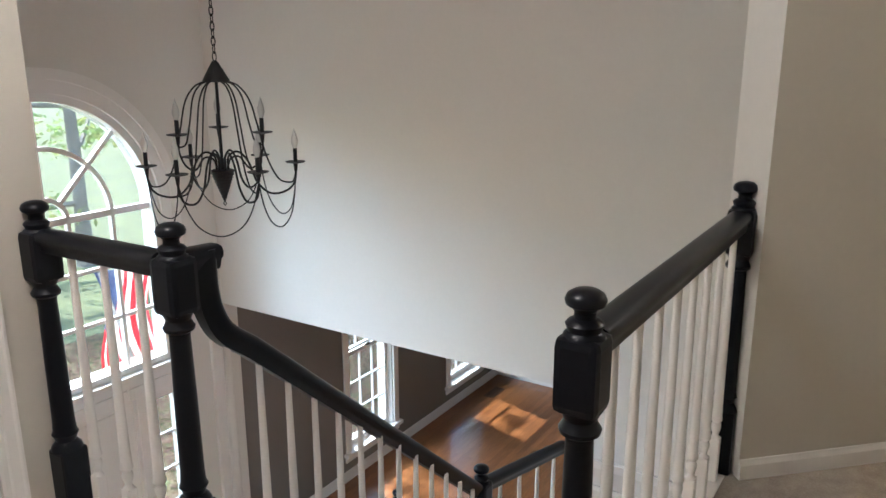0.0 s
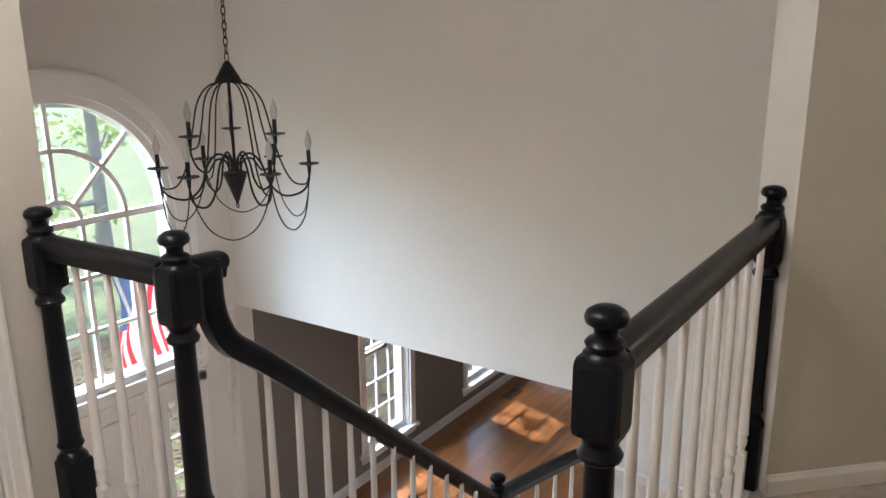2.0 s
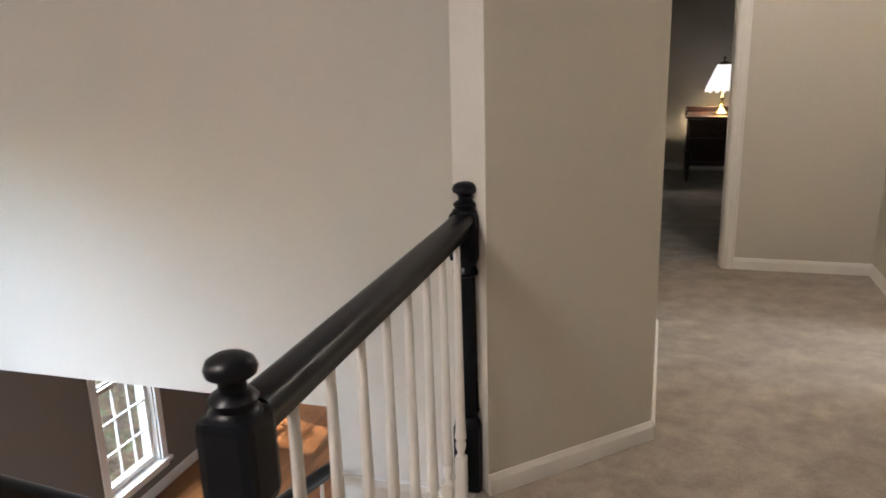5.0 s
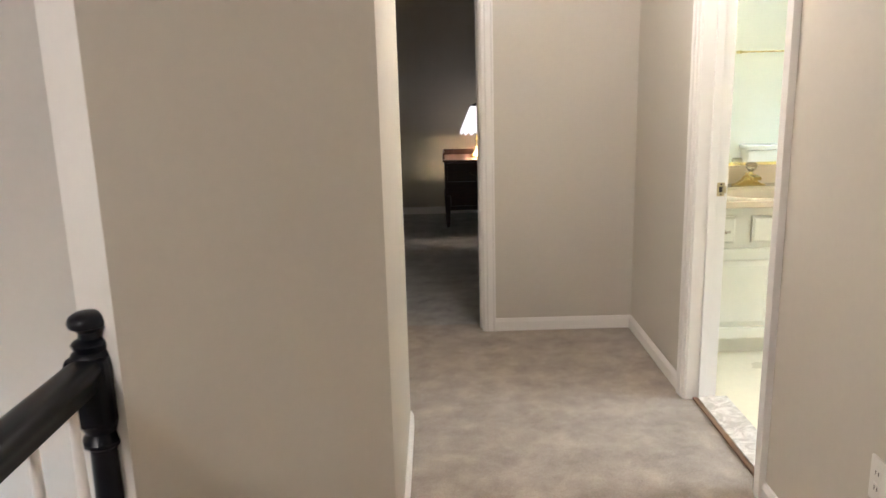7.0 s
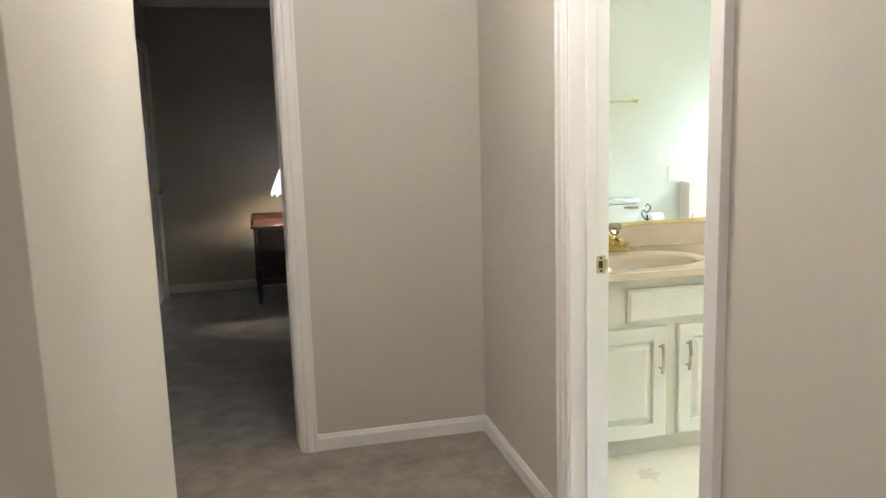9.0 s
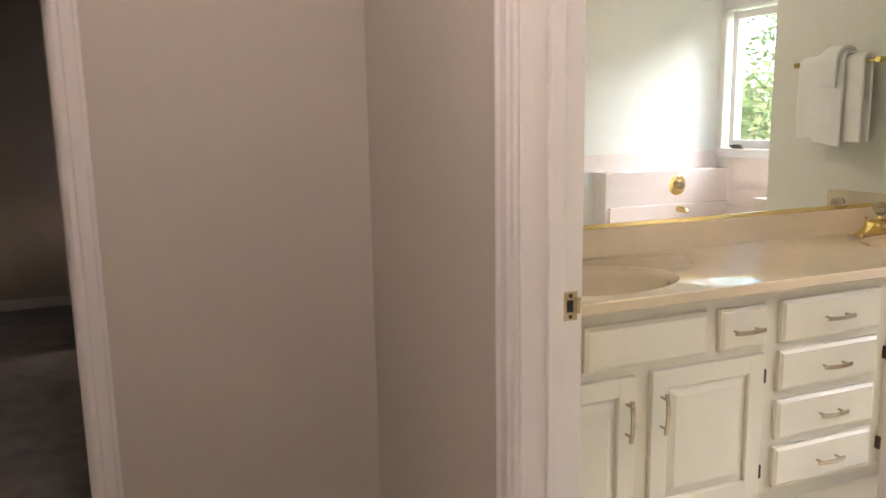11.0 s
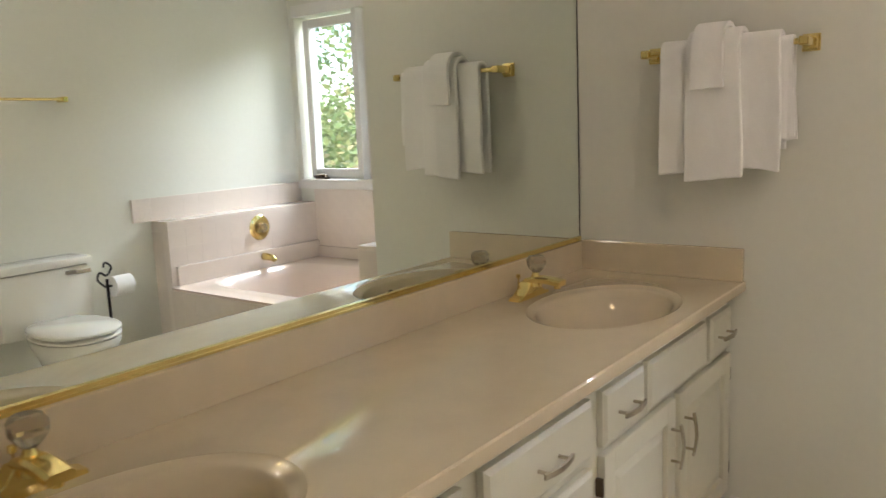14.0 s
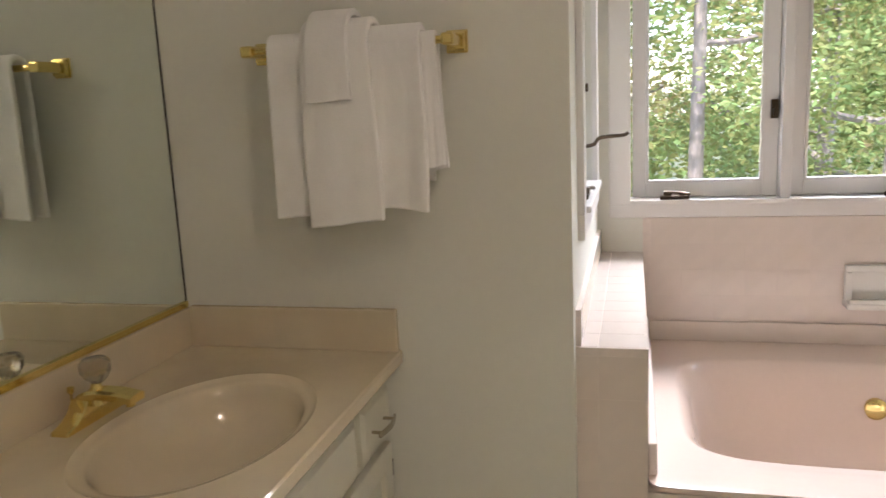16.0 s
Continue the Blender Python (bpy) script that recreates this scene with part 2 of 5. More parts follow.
M_BULB = material("frosted_flame_bulb", (0.82, 0.80, 0.76), 0.15, vary=0.02, bump=0, transmission=0.35)
M_GLOBE = glow_material("opal_globe", (1.0, 0.86, 0.70), 1.5)
M_PLASTIC = material("white_plastic", (0.80, 0.77, 0.72), 0.4, vary=0.02, bump=0)
M_VENT = material("brown_metal_grille", (0.14, 0.075, 0.04), 0.45, metal=0.3, vary=0.1)
M_BARK = material("grey_bark", (0.26, 0.23, 0.21), 0.9, vary=0.3, scale=6, grain=40, bump=1.0, bump_scale=25, stretch=(1, 1, 0.25))
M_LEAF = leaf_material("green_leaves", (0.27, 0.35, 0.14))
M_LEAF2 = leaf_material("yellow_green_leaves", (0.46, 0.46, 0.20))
M_GRASS = material("lawn_with_leaf_litter", (0.13, 0.145, 0.065), 0.95, vary=0.5, scale=0.9, grain=14, bump=0.8, bump_scale=20)
M_LITTER = leaf_material("fallen_leaves", (0.26, 0.20, 0.13))
M_RED = material("red_cloth", (0.55, 0.02, 0.035), 0.85, vary=0.06, bump=0.2)
M_WHITE = material("white_cloth", (0.80, 0.78, 0.76), 0.85, vary=0.04, bump=0.2)
M_BLUE = material("navy_cloth", (0.05, 0.07, 0.17), 0.85, vary=0.06, bump=0.2)
M_SIDING = material("exterior_siding", (0.62, 0.60, 0.55), 0.7, vary=0.05)


# ---- mesh helpers ----
def link(name, bm, mat, parent=None, label="", smooth=False):
    me = bpy.data.meshes.new(name)
    bmesh.ops.recalc_face_normals(bm, faces=bm.faces[:])
    bm.to_mesh(me)
    bm.free()
    me.materials.append(mat)
    if smooth:
        me.shade_smooth()
        me.set_sharp_from_angle(angle=radians(40))
    ob = new(name, me)
    if parent is not None:
        ob.parent = parent
    if label:
        ob["label"] = label
    return ob


def part(name, bm, mat, parent, label="", smooth=False):
    return link(name, bm, mat, parent, label, smooth)


def thing(name, label, category, group="", place=(0, 0, 0)):
    ob = tagged(new(name), label, category, group)
    ob.location = place
    return ob


def setting(ob, label, category):
    return tagged(ob, label, category, kind="structure")


def add_box(bm, x0, x1, y0, y1, z0, z1, bevel=0.0):
    geo = bmesh.ops.create_cube(bm, size=1.0)
    vs = geo["verts"]
    for v in vs:
        v.co = Vector(((x0 + x1) / 2 + v.co.x * (x1 - x0), (y0 + y1) / 2 + v.co.y * (y1 - y0), (z0 + z1) / 2 + v.co.z * (z1 - z0)))
    if bevel:
        es = {e for v in vs for e in v.link_edges}
        bmesh.ops.bevel(bm, geom=list(es), offset=bevel, segments=2, affect='EDGES', profile=0.6)
    return bm


def box(x0, x1, y0, y1, z0, z1, bevel=0.0):
    return add_box(bmesh.new(), x0, x1, y0, y1, z0, z1, bevel)


def boxes(rows, bevel=0.0):
    bm = bmesh.new()
    for r in rows:
        add_box(bm, *r, bevel)
    return bm


def add_lathe(bm, rows, n=20, at=(0, 0), axis='z', caps=True):
    """A turned shape from rows of (radius, height)."""
    rings = []
    for r, h in rows:
        ring = []
        for i in range(n):
            a = 2 * math.pi * i / n
            u, v = r * math.cos(a), r * math.sin(a)
            co = {'z': (at[0] + u, at[1] + v, h), 'y': (at[0] + u, h, at[1] + v), 'x': (h, at[0] + u, at[1] + v)}[axis]
            ring.append(bm.verts.new(co))
        rings.append(ring)
    for a, b in zip(rings, rings[1:]):
        for i in range(n):
            bm.faces.new((a[i], a[(i + 1) % n], b[(i + 1) % n], b[i]))
    if caps:
        bm.faces.new(rings[0])
        bm.faces.new(rings[-1])
    return bm


def lathe(rows, n=20, at=(0, 0), axis='z', caps=True):
    return add_lathe(bmesh.new(), rows, n, at, axis, caps)


def add_sweep(bm, pts, profile, side):
    """Carries a cross-section (across, up) along a path that keeps the direction `side` across it."""
    pts = [Vector(p) for p in pts]
    s = Vector(side).normalized()
    rings = []
    for i, p in enumerate(pts):
        t = (pts[min(i + 1, len(pts) - 1)] - pts[max(i - 1, 0)]).normalized()
        up = s.cross(t).normalized()
        if up.z < -1e-6 and abs(t.z) < 0.9:
            up = -up
        if i and (rings[-1][1] - up).length > 1.2:
            up = -up
        rings.append(([bm.verts.new(p + s * a + up * b) for a, b in profile], up))
    n = len(profile)
    for (a, _), (b, _) in zip(rings, rings[1:]):
        for i in range(n):
            bm.faces.new((a[i], a[(i + 1) % n], b[(i + 1) % n], b[i]))
    bm.faces.new(rings[0][0])
    bm.faces.new(rings[-1][0])
    return bm


def add_tube(bm, pts, r, n=8):
    """A round bar along a path in space."""
    pts = [Vector(p) for p in pts]
    ref = Vector((0.013, 0.021, 1.0))
    rings = []
    for i, p in enumerate(pts):
        t = (pts[min(i + 1, len(pts) - 1)] - pts[max(i - 1, 0)]).normalized()
        if abs(t.dot(ref.normalized())) > 0.97:
            u = (rings[-1][1] - t * rings[-1][1].dot(t)).normalized() if rings else t.cross(Vector((1, 0.1, 0))).normalized()
        else:
            u = t.cross(ref).normalized()
            if rings and u.dot(rings[-1][1]) < 0:
                u = -u
        w = t.cross(u)
        rr = r if not isinstance(r, (list, tuple)) else r[i]
        rings.append(([bm.verts.new(p + (u * math.cos(2 * math.pi * k / n) + w * math.sin(2 * math.pi * k / n)) * rr) for k in range(n)], u))
    for (a, _), (b, _) in zip(rings, rings[1:]):
        for i in range(n):
            bm.faces.new((a[i], a[(i + 1) % n], b[(i + 1) % n], b[i]))
    bm.faces.new(rings[0][0])
    bm.faces.new(rings[-1][0])
    return bm


def tube(pts, r, n=8):
    return add_tube(bmesh.new(), pts, r, n)


def spline(pts, steps=6):
    """A smooth path through the points given."""
    p = [Vector(q) for q in pts]
    out = []
    for i in range(len(p) - 1):
        a, b, c, d = p[max(i - 1, 0)], p[i], p[i + 1], p[min(i + 2, len(p) - 1)]
        for k in range(steps):
            t = k / steps
            out.append(0.5 * (2 * b + (c - a) * t + (2 * a - 5 * b + 4 * c - d) * t * t + (3 * b - a - 3 * c + d) * t ** 3))
    out.append(p[-1])
    return out


def wall(name, rows, mat, label="painted plaster wall", cat="wall"):
    return setting(link(name, boxes(rows), mat), label, cat)


BASE = ((0, 0), (0.014, 0), (0.014, 0.052), (0.009, 0.062), (0.006, 0.070), (0, 0.072))


def baseboard(name, p, q, out, z=0.0, mat=None, height=1.0):
    """A moulded skirting from p to q; `out` points into the room."""
    bm = bmesh.new()
    p, q, o = Vector((*p, z)), Vector((*q, z)), Vector((*out, 0)).normalized()
    rings = [[bm.verts.new(e + o * a + Vector((0, 0, b * height))) for a, b in BASE] for e in (p, q)]
    for i in range(len(BASE)):
        j = (i + 1) % len(BASE)
        bm.faces.new((rings[0][i], rings[0][j], rings[1][j], rings[1][i]))
    bm.faces.new(rings[0])
    bm.faces.new(rings[1])
    return setting(link(name, bm, mat or M_TRIM), "white moulded wooden baseboard", "baseboard")


CASING = ((0.0, 0.0), (0.0, 0.010), (0.008, 0.014), (0.022, 0.014), (0.028, 0.019), (0.055, 0.019), (0.062, 0.023), (0.070, 0.023), (0.070, 0.0))


def casing_strip(bm, p, q, away, out):
    """One moulded length of door casing: from p to q, its width running `away` from the opening and its face `out` of the wall."""
    p, q, a, o = Vector(p), Vector(q), Vector(away), Vector(out)
    rings = [[bm.verts.new(e + a * (u if k == 0 else u) + o * v) for u, v in CASING] for k, e in enumerate((p, q))]
    n = len(CASING)
    for i in range(n):
        bm.faces.new((rings[0][i], rings[0][(i + 1) % n], rings[1][(i + 1) % n], rings[1][i]))
    bm.faces.new(rings[0])
    bm.faces.new(rings[1])
    return bm


# ---- structure: upper hall, stairwell, foyer ----
ZF = -2.70      # ground floor
ZL = -1.505     # stair landing
H = 2.44        # upper ceiling
ZH = -0.465     # underside of the tall foyer wall
YN = 5.575      # hall face of the wall beside the bedroom door
YD = 8.57       # north wall of the dining room
XW = -2.04      # hall face of the wall beside the landing guard
DJ0, DJ1 = 3.815, 4.575     # jambs of the bathroom door
YBED = 9.36     # north wall of the bedroom
XBED = -0.365   # west wall of the bedroom
XF = -4.30      # inner face of the front wall
YB = 4.12       # face of the tall foyer wall

setting(link("floor_hall", boxes([(XW, 1.42, -2.0, 1.50, -0.30, 0), (-0.39, 1.42, 1.50, 2.86, -0.30, 0), (-0.26, 1.42, 2.86, YN, -0.30, 0), (1.42, 1.56, DJ0, DJ1, -0.30, -0.001),
                                  (-0.26, 0.60, YN, YN + 0.12, -0.30, 0)]), M_CARPET),
        "beige cut-pile carpet with trodden patches", "carpet")
setting(link("floor_bedroom", box(XBED - 0.12, 3.2, YN + 0.12, YBED + 0.12, -0.30, 0), M_BEDCARPET), "grey cut-pile bedroom carpet", "carpet")
setting(link("ceiling_hall", box(XF - 0.2, 1.42, -2.12, YBED + 0.12, H, H + 0.12), M_CEIL), "white painted ceiling", "ceiling")
wall("wall_hall_back", [(XW - 0.12, 1.54, -2.12, -2.0, -0.3, H)], M_WALL, "beige painted wall at the end of the hall")
wall("wall_hall_west", [(XW - 0.12, XW, -2.0, 1.56, -0.3, H)], M_WALL, "pale painted wall beside the landing guard")
wall("wall_stair_well", [(-0.39, -0.30, 1.50, 2.86, ZL, -0.30)], M_FOYER, "pale painted wall below the stair guard")


def prism(pts, z0, z1):
    bm = bmesh.new()
    lo, hi = [bm.verts.new((*p, z0)) for p in pts], [bm.verts.new((*p, z1)) for p in pts]
    n = len(pts)
    for i in range(n):
        bm.faces.new((lo[i], lo[(i + 1) % n], hi[(i + 1) % n], hi[i]))
    bm.faces.new(lo)
    bm.faces.new(hi)
    return bm


P0, P1, P2 = (-0.279, 2.817), (0.208, 3.302), (0.205, 4.377)
setting(link("wall_stair_side", prism([(-0.412, 2.946), (-0.2795, 2.8175), (-0.2565, YB), (-0.412, YB)], ZL, H), M_FOYER), "pale painted wall end beside the stair guard", "wall")
setting(link("wall_angled", prism([P0, P1, P2, (-0.32, P2[1]), (-0.32, YN), (-0.44, YN), (-0.44, YB + 0.14), (-0.256, YB + 0.14)], 0.0, H), M_WALL),
        "beige painted angled wall between stair and hall", "wall")
# tall foyer wall with its header over the opening to the dining room
wall("wall_foyer_north", [(XF - 0.2, -1.445, YB, YB + 0.14, ZH, H), (-1.445, -0.30, YB, YB + 0.14, ZF, H)], M_FOYER, "tall pale painted foyer wall ending over an opening")
wall("wall_foyer_east", [(-0.39, -0.30, -2.0, 1.5, ZF, -0.30)], M_FOYER, "pale painted wall under the hall")
wall("wall_foyer_south", [(XF, XW - 0.12, 0.55, 0.67, ZF, H)], M_FOYER, "pale painted foyer side wall")
wall("wall_hall_east", [(1.42, 1.54, -2.0, DJ0 - 0.02, -0.3, H), (1.42, 1.54, DJ1 + 0.02, YN, -0.3, H), (1.42, 1.54, DJ0 - 0.02, DJ1 + 0.02, 2.08, H)], M_WALL,
     "beige painted hall wall with a doorway to the bathroom")
wall("wall_hall_north", [(0.595, 1.54, YN, YN + 0.12, -0.3, H), (-0.44, 0.595, YN, YN + 0.12, 2.07, H), (-0.44, -0.22, YN, YN + 0.12, 0, 2.07)], M_WALL,
     "beige painted wall beside the bedroom doorway")

# front wall: entry door unit, arched window above it, two dining windows
YC, RG, ZS = 2.862, 0.735, 0.382     # arch centre, glass radius, springing height


DW, DWZ = (5.568, 6.282, 7.386, 8.10), (-2.405, -0.42)     # dining windows: sides, sill and head


def front_wall():
    bm = bmesh.new()
    x0, x1 = XF - 0.2, XF
    r = RG + 0.06
    d = 0.86
    rows = [(0.4, YC - d, ZF, H), (YC + d, DW[0], ZF, H), (YC - d, YC + d, -0.86, -0.745), (YC - d, YC - r, -0.745, H), (YC + r, YC + d, -0.745, H),
            (DW[0], DW[1], ZF, DWZ[0]), (DW[0], DW[1], DWZ[1], H), (DW[1], DW[2], ZF, H), (DW[2], DW[3], ZF, DWZ[0]), (DW[2], DW[3], DWZ[1], H), (DW[3], 8.80, ZF, H)]
    for a, b, c, d in rows:
        add_box(bm, x0, x1, a, b, c, d)
    n = 28
    for i in range(n):
        a, b = math.pi * i / n, math.pi * (i + 1) / n
        ya, yb = YC + r * math.cos(a), YC + r * math.cos(b)
        za, zb = ZS + r * math.sin(a), ZS + r * math.sin(b)
        v = [bm.verts.new(p) for p in ((x1, ya, za), (x1, yb, zb), (x1, yb, H), (x1, ya, H), (x0, ya, za), (x0, yb, zb), (x0, yb, H), (x0, ya, H))]
        for f in ((0, 1, 2, 3), (4, 5, 6, 7), (0, 1, 5, 4)):
            bm.faces.new([v[k] for k in f])
    return bm


setting(link("wall_front", front_wall(), M_FOYER), "pale painted front wall with an arched window", "wall")
wall("wall_dining_lining", [(XF, XF + 0.004, a, b, c, d) for a, b, c, d in ((YB + 0.145, DW[0] - 0.005, ZF, -0.31), (DW[1] + 0.005, DW[2] - 0.005, ZF, -0.31), (DW[3] + 0.005, YD - 0.01, ZF, -0.31),
                            (DW[0] - 0.005, DW[1] + 0.005, ZF, DWZ[0] - 0.005), (DW[2] - 0.005, DW[3] + 0.005, ZF, DWZ[0] - 0.005),
                            (DW[0] - 0.005, DW[1] + 0.005, DWZ[1] + 0.005, -0.31), (DW[2] - 0.005, DW[3] + 0.005, DWZ[1] + 0.005, -0.31))], M_DINING,
     "greige painted dining room wall")
wall("wall_dining_north", [(XF - 0.2, 0.2, YD, YD + 0.12, ZF, -0.30)], M_DINING, "greige painted dining room wall")
wall("wall_dining_east", [(0.08, 0.20, YB + 0.14, YD, ZF, -0.30)], M_DINING, "greige painted dining room wall")
setting(link("ceiling_dining", box(XF - 0.2, 0.2, YB + 0.14, YD + 0.12, -0.30, -0.18), M_CEIL), "white dining room ceiling", "ceiling")
baseboard("baseboard_dining_front", (XF + 0.004, YB + 0.15), (XF + 0.004, YD), (1, 0), ZF, height=1.5)
baseboard("baseboard_dining_north", (XF + 0.02, YD), (0.05, YD), (0, -1), ZF, height=1.5)
baseboard("baseboard_angled", (P0[0] - 0.002, P0[1]), P1, (0.706, -0.709))
baseboard("baseboard_return", P1, P2, (1, 0))
baseboard("baseboard_hall_north", (0.65, YN), (1.42, YN), (0, -1))
baseboard("baseboard_hall_east", (1.42, DJ1 + 0.075), (1.42, YN - 0.014), (-1, 0))
baseboard("baseboard_hall_east_near", (1.42, -2.0), (1.42, DJ0 - 0.075), (-1, 0))
baseboard("baseboard_hall_west", (XW, -2.0), (XW, 0.60), (1, 0))
baseboard("baseboard_bedroom_north", (XBED, YBED), (3.0, YBED), (0, -1))
baseboard("baseboard_bedroom_west", (XBED, YN + 0.2), (XBED, 8.30), (1, 0))
# chair rail and wainscot frame on the landing wall
setting(link("chair_rail_landing", boxes([(-1.443, -0.415, YB - 0.028, YB, -0.888, -0.850), (-1.443, -0.415, YB - 0.016, YB, -0.908, -0.888)], 0.004), M_TRIM),
        "white moulded chair rail on the stair wall", "trim")
setting(link("panel_moulding_landing", boxes([(-1.37, -0.46, YB - 0.014, YB, -1.05, -1.02), (-1.37, -1.342, YB - 0.014, YB, -1.44, -1.05), (-0.488, -0.46, YB - 0.014, YB, -1.44, -1.05)], 0.003), M_TRIM),
        "white picture-frame panel moulding", "trim")

# ---- stairs ----
RISE = -ZL / 8
RUN = 0.2155
stairs = thing("staircase", "white-risered staircase with oak treads going down to a landing", "stairs")
for i in range(7):
    z, y = -(i + 1) * RISE, 1.50 + i * RUN
    part("tread", box(-1.53, -0.392, y - 0.0, y + RUN + 0.025, z - 0.03, z, 0.006), M_OAK, stairs)
    part("riser", box(-1.53, -0.392, y - 0.018, y - 0.001, z - 0.03, z + RISE - 0.032), M_TRIM, stairs)
part("landing", box(-1.53, -0.392, 1.50 + 7 * RUN, YB - 0.002, ZL - 0.1, ZL), M_OAK, stairs)


def stringer():
    bm = bmesh.new()
    ys = [(1.50, 0.0), (3.22, ZL + 0.02), (3.22, ZL - 0.28), (1.50, -0.42)]
    a = [bm.verts.new((-1.56, y, z)) for y, z in ys]
    b = [bm.verts.new((-1.531, y, z)) for y, z in ys]
    for i in range(4):
        bm.faces.new((a[i], a[(i + 1) % 4], b[(i + 1) % 4], b[i]))
    bm.faces.new(a)
    bm.faces.new(b)
    return bm


part("stringer", stringer(), M_TRIM, stairs, "white painted stringer")
wall("wall_under_landing", [(-1.53, -1.45, 3.16, YB - 0.002, ZF, ZL - 0.1)], M_FOYER, "pale painted wall under the stair landing")


# ---- balustrade ----
def add_block(bm, w, z0, z1, at, bevel=0.012):
    add_box(bm, at[0] - w / 2, at[0] + w / 2, at[1] - w / 2, at[1] + w / 2, z0, z1, bevel)


def newel(place, z):
    """A turned newel post: square foot, tapering shaft, chamfered rail block, mushroom cap."""
    ob = thing("newel_post", "black painted turned newel post with a mushroom cap", "newel post", "newel posts")
    ob.location = (*place, z)
    bm = bmesh.new()
    add_block(bm, 0.086, -0.02, 0.215, (0, 0), 0.010)
    part("foot_block", bm, M_BLACK, ob)
    part("shaft", lathe([(0.047, 0.212), (0.043, 0.225), (0.029, 0.240), (0.034, 0.254), (0.039, 0.264), (0.034, 0.274), (0.032, 0.31), (0.030, 0.52), (0.027, 0.694), (0.029, 0.703),
                         (0.039, 0.710), (0.041, 0.719), (0.035, 0.728), (0.031, 0.737), (0.038, 0.752), (0.043, 0.760)], 24), M_BLACK, ob, smooth=True)
    bm = bmesh.new()
    add_block(bm, 0.088, 0.754, 0.903, (0, 0), 0.017)
    part("rail_block", bm, M_BLACK, ob)
    part("cap", lathe([(0.041, 0.895), (0.038, 0.906), (0.031, 0.911), (0.034, 0.919), (0.036, 0.925), (0.031, 0.931), (0.021, 0.936), (0.020, 0.948), (0.026, 0.955), (0.036, 0.961),
                       (0.0385, 0.970), (0.034, 0.981), (0.023, 0.988), (0.008, 0.991)], 24), M_BLACK, ob, smooth=True)
    return ob


NA, NB, ND, NC, NE = (-0.358, 1.572), (-0.351, 2.858), (-1.440, 1.531), (-2.011, 1.516), (-1.487, 3.200)
for p, z in ((NA, 0), (NB, 0.012), (ND, 0), (NC, 0), (NE, ZL)):
    newel(p, z)
foot = newel((-2.86, 4.38), ZF - 0.02)

RAIL = ((-0.020, -0.066), (0.020, -0.066), (0.024, -0.052), (0.026, -0.040), (0.034, -0.030), (0.035, -0.016), (0.028, -0.005), (0.014, 0.0),
        (-0.014, 0.0), (-0.028, -0.005), (-0.035, -0.016), (-0.034, -0.030), (-0.026, -0.040), (-0.024, -0.052))


def handrail(pts, side, label):
    ob = link("handrail", add_sweep(bmesh.new(), pts, RAIL, side), M_BLACK, smooth=True)
    return tagged(ob, label, "handrail", "handrails")


handrail([(NA[0], NA[1] + 0.04, 0.908), (NA[0] + 0.003, 2.2, 0.910), (NB[0], NB[1] - 0.04, 0.914)], (1, 0, 0), "black painted level handrail between newel posts")
handrail([(NC[0] + 0.04, NC[1], 0.912), (ND[0] - 0.04, ND[1], 0.912)], (0, 1, 0), "black painted short handrail over the foyer")
SLOPE, XR = 0.872, -1.452


def rail_z(y):
    """The top of the sloping stair handrail."""
    return 0.302 - SLOPE * (y - 2.141)


gp = spline([Vector((XR, y, z)) for y, z in ((1.660, 0.900), (1.660, 0.84), (1.661, 0.79), (1.672, 0.735), (1.706, 0.675), (1.79, rail_z(1.79)))], 5)
gp += [Vector((XR + (NE[0] - XR) * (y - 1.9) / 1.3, y, rail_z(y))) for y in (1.9, 2.3, 2.8, 3.165)]
stair_rail = thing("handrail", "black painted stair handrail dropping in a gooseneck from its newel", "handrail", "handrails")
part("gooseneck", add_sweep(bmesh.new(), gp[:26], RAIL, (1, 0, 0)), M_BLACK, stair_rail, smooth=True)
part("rail", add_sweep(bmesh.new(), gp[25:], RAIL, (1, 0, 0)), M_BLACK, stair_rail, smooth=True)
part("level_stub", add_sweep(bmesh.new(), [(XR, ND[1] + 0.035, 0.913), (XR, 1.676, 0.906)], RAIL, (1, 0, 0)), M_BLACK, stair_rail, smooth=True)
handrail([(NE[0] + 0.005, NE[1] + 0.04, -0.600), (-1.457, YB - 0.002, -0.800)], (1, -0.03, 0), "black painted handrail from the landing newel to the wall")

BAL = [(0.0135, 0.185), (0.0175, 0.192), (0.0175, 0.198), (0.011, 0.206), (0.0105, 0.214), (0.0155, 0.232), (0.0165, 0.245), (0.0125, 0.258), (0.0185, 0.266), (0.0185, 0.274), (0.0165, 0.285), (0.0150, 0.34)]


def baluster(place, z, top, foot_h=0.17):
    ob = thing("baluster", "white painted turned baluster with a square foot", "baluster", "balusters of the stair guard")
    ob.location = (*place, z)
    bm = bmesh.new()
    add_block(bm, 0.034, 0, foot_h + 0.002, (0, 0), 0.004)
    part("foot", bm, M_TRIM, ob)
    k = foot_h - 0.17
    rows = [(r, (h - 0.015) * 0.94 + k) for r, h in BAL] + [(0.0125, (top + 0.3) * 0.5 + k * 0.5), (0.0098, top)]
    part("shaft", lathe(rows, 12), M_TRIM, ob, smooth=True)
    return ob


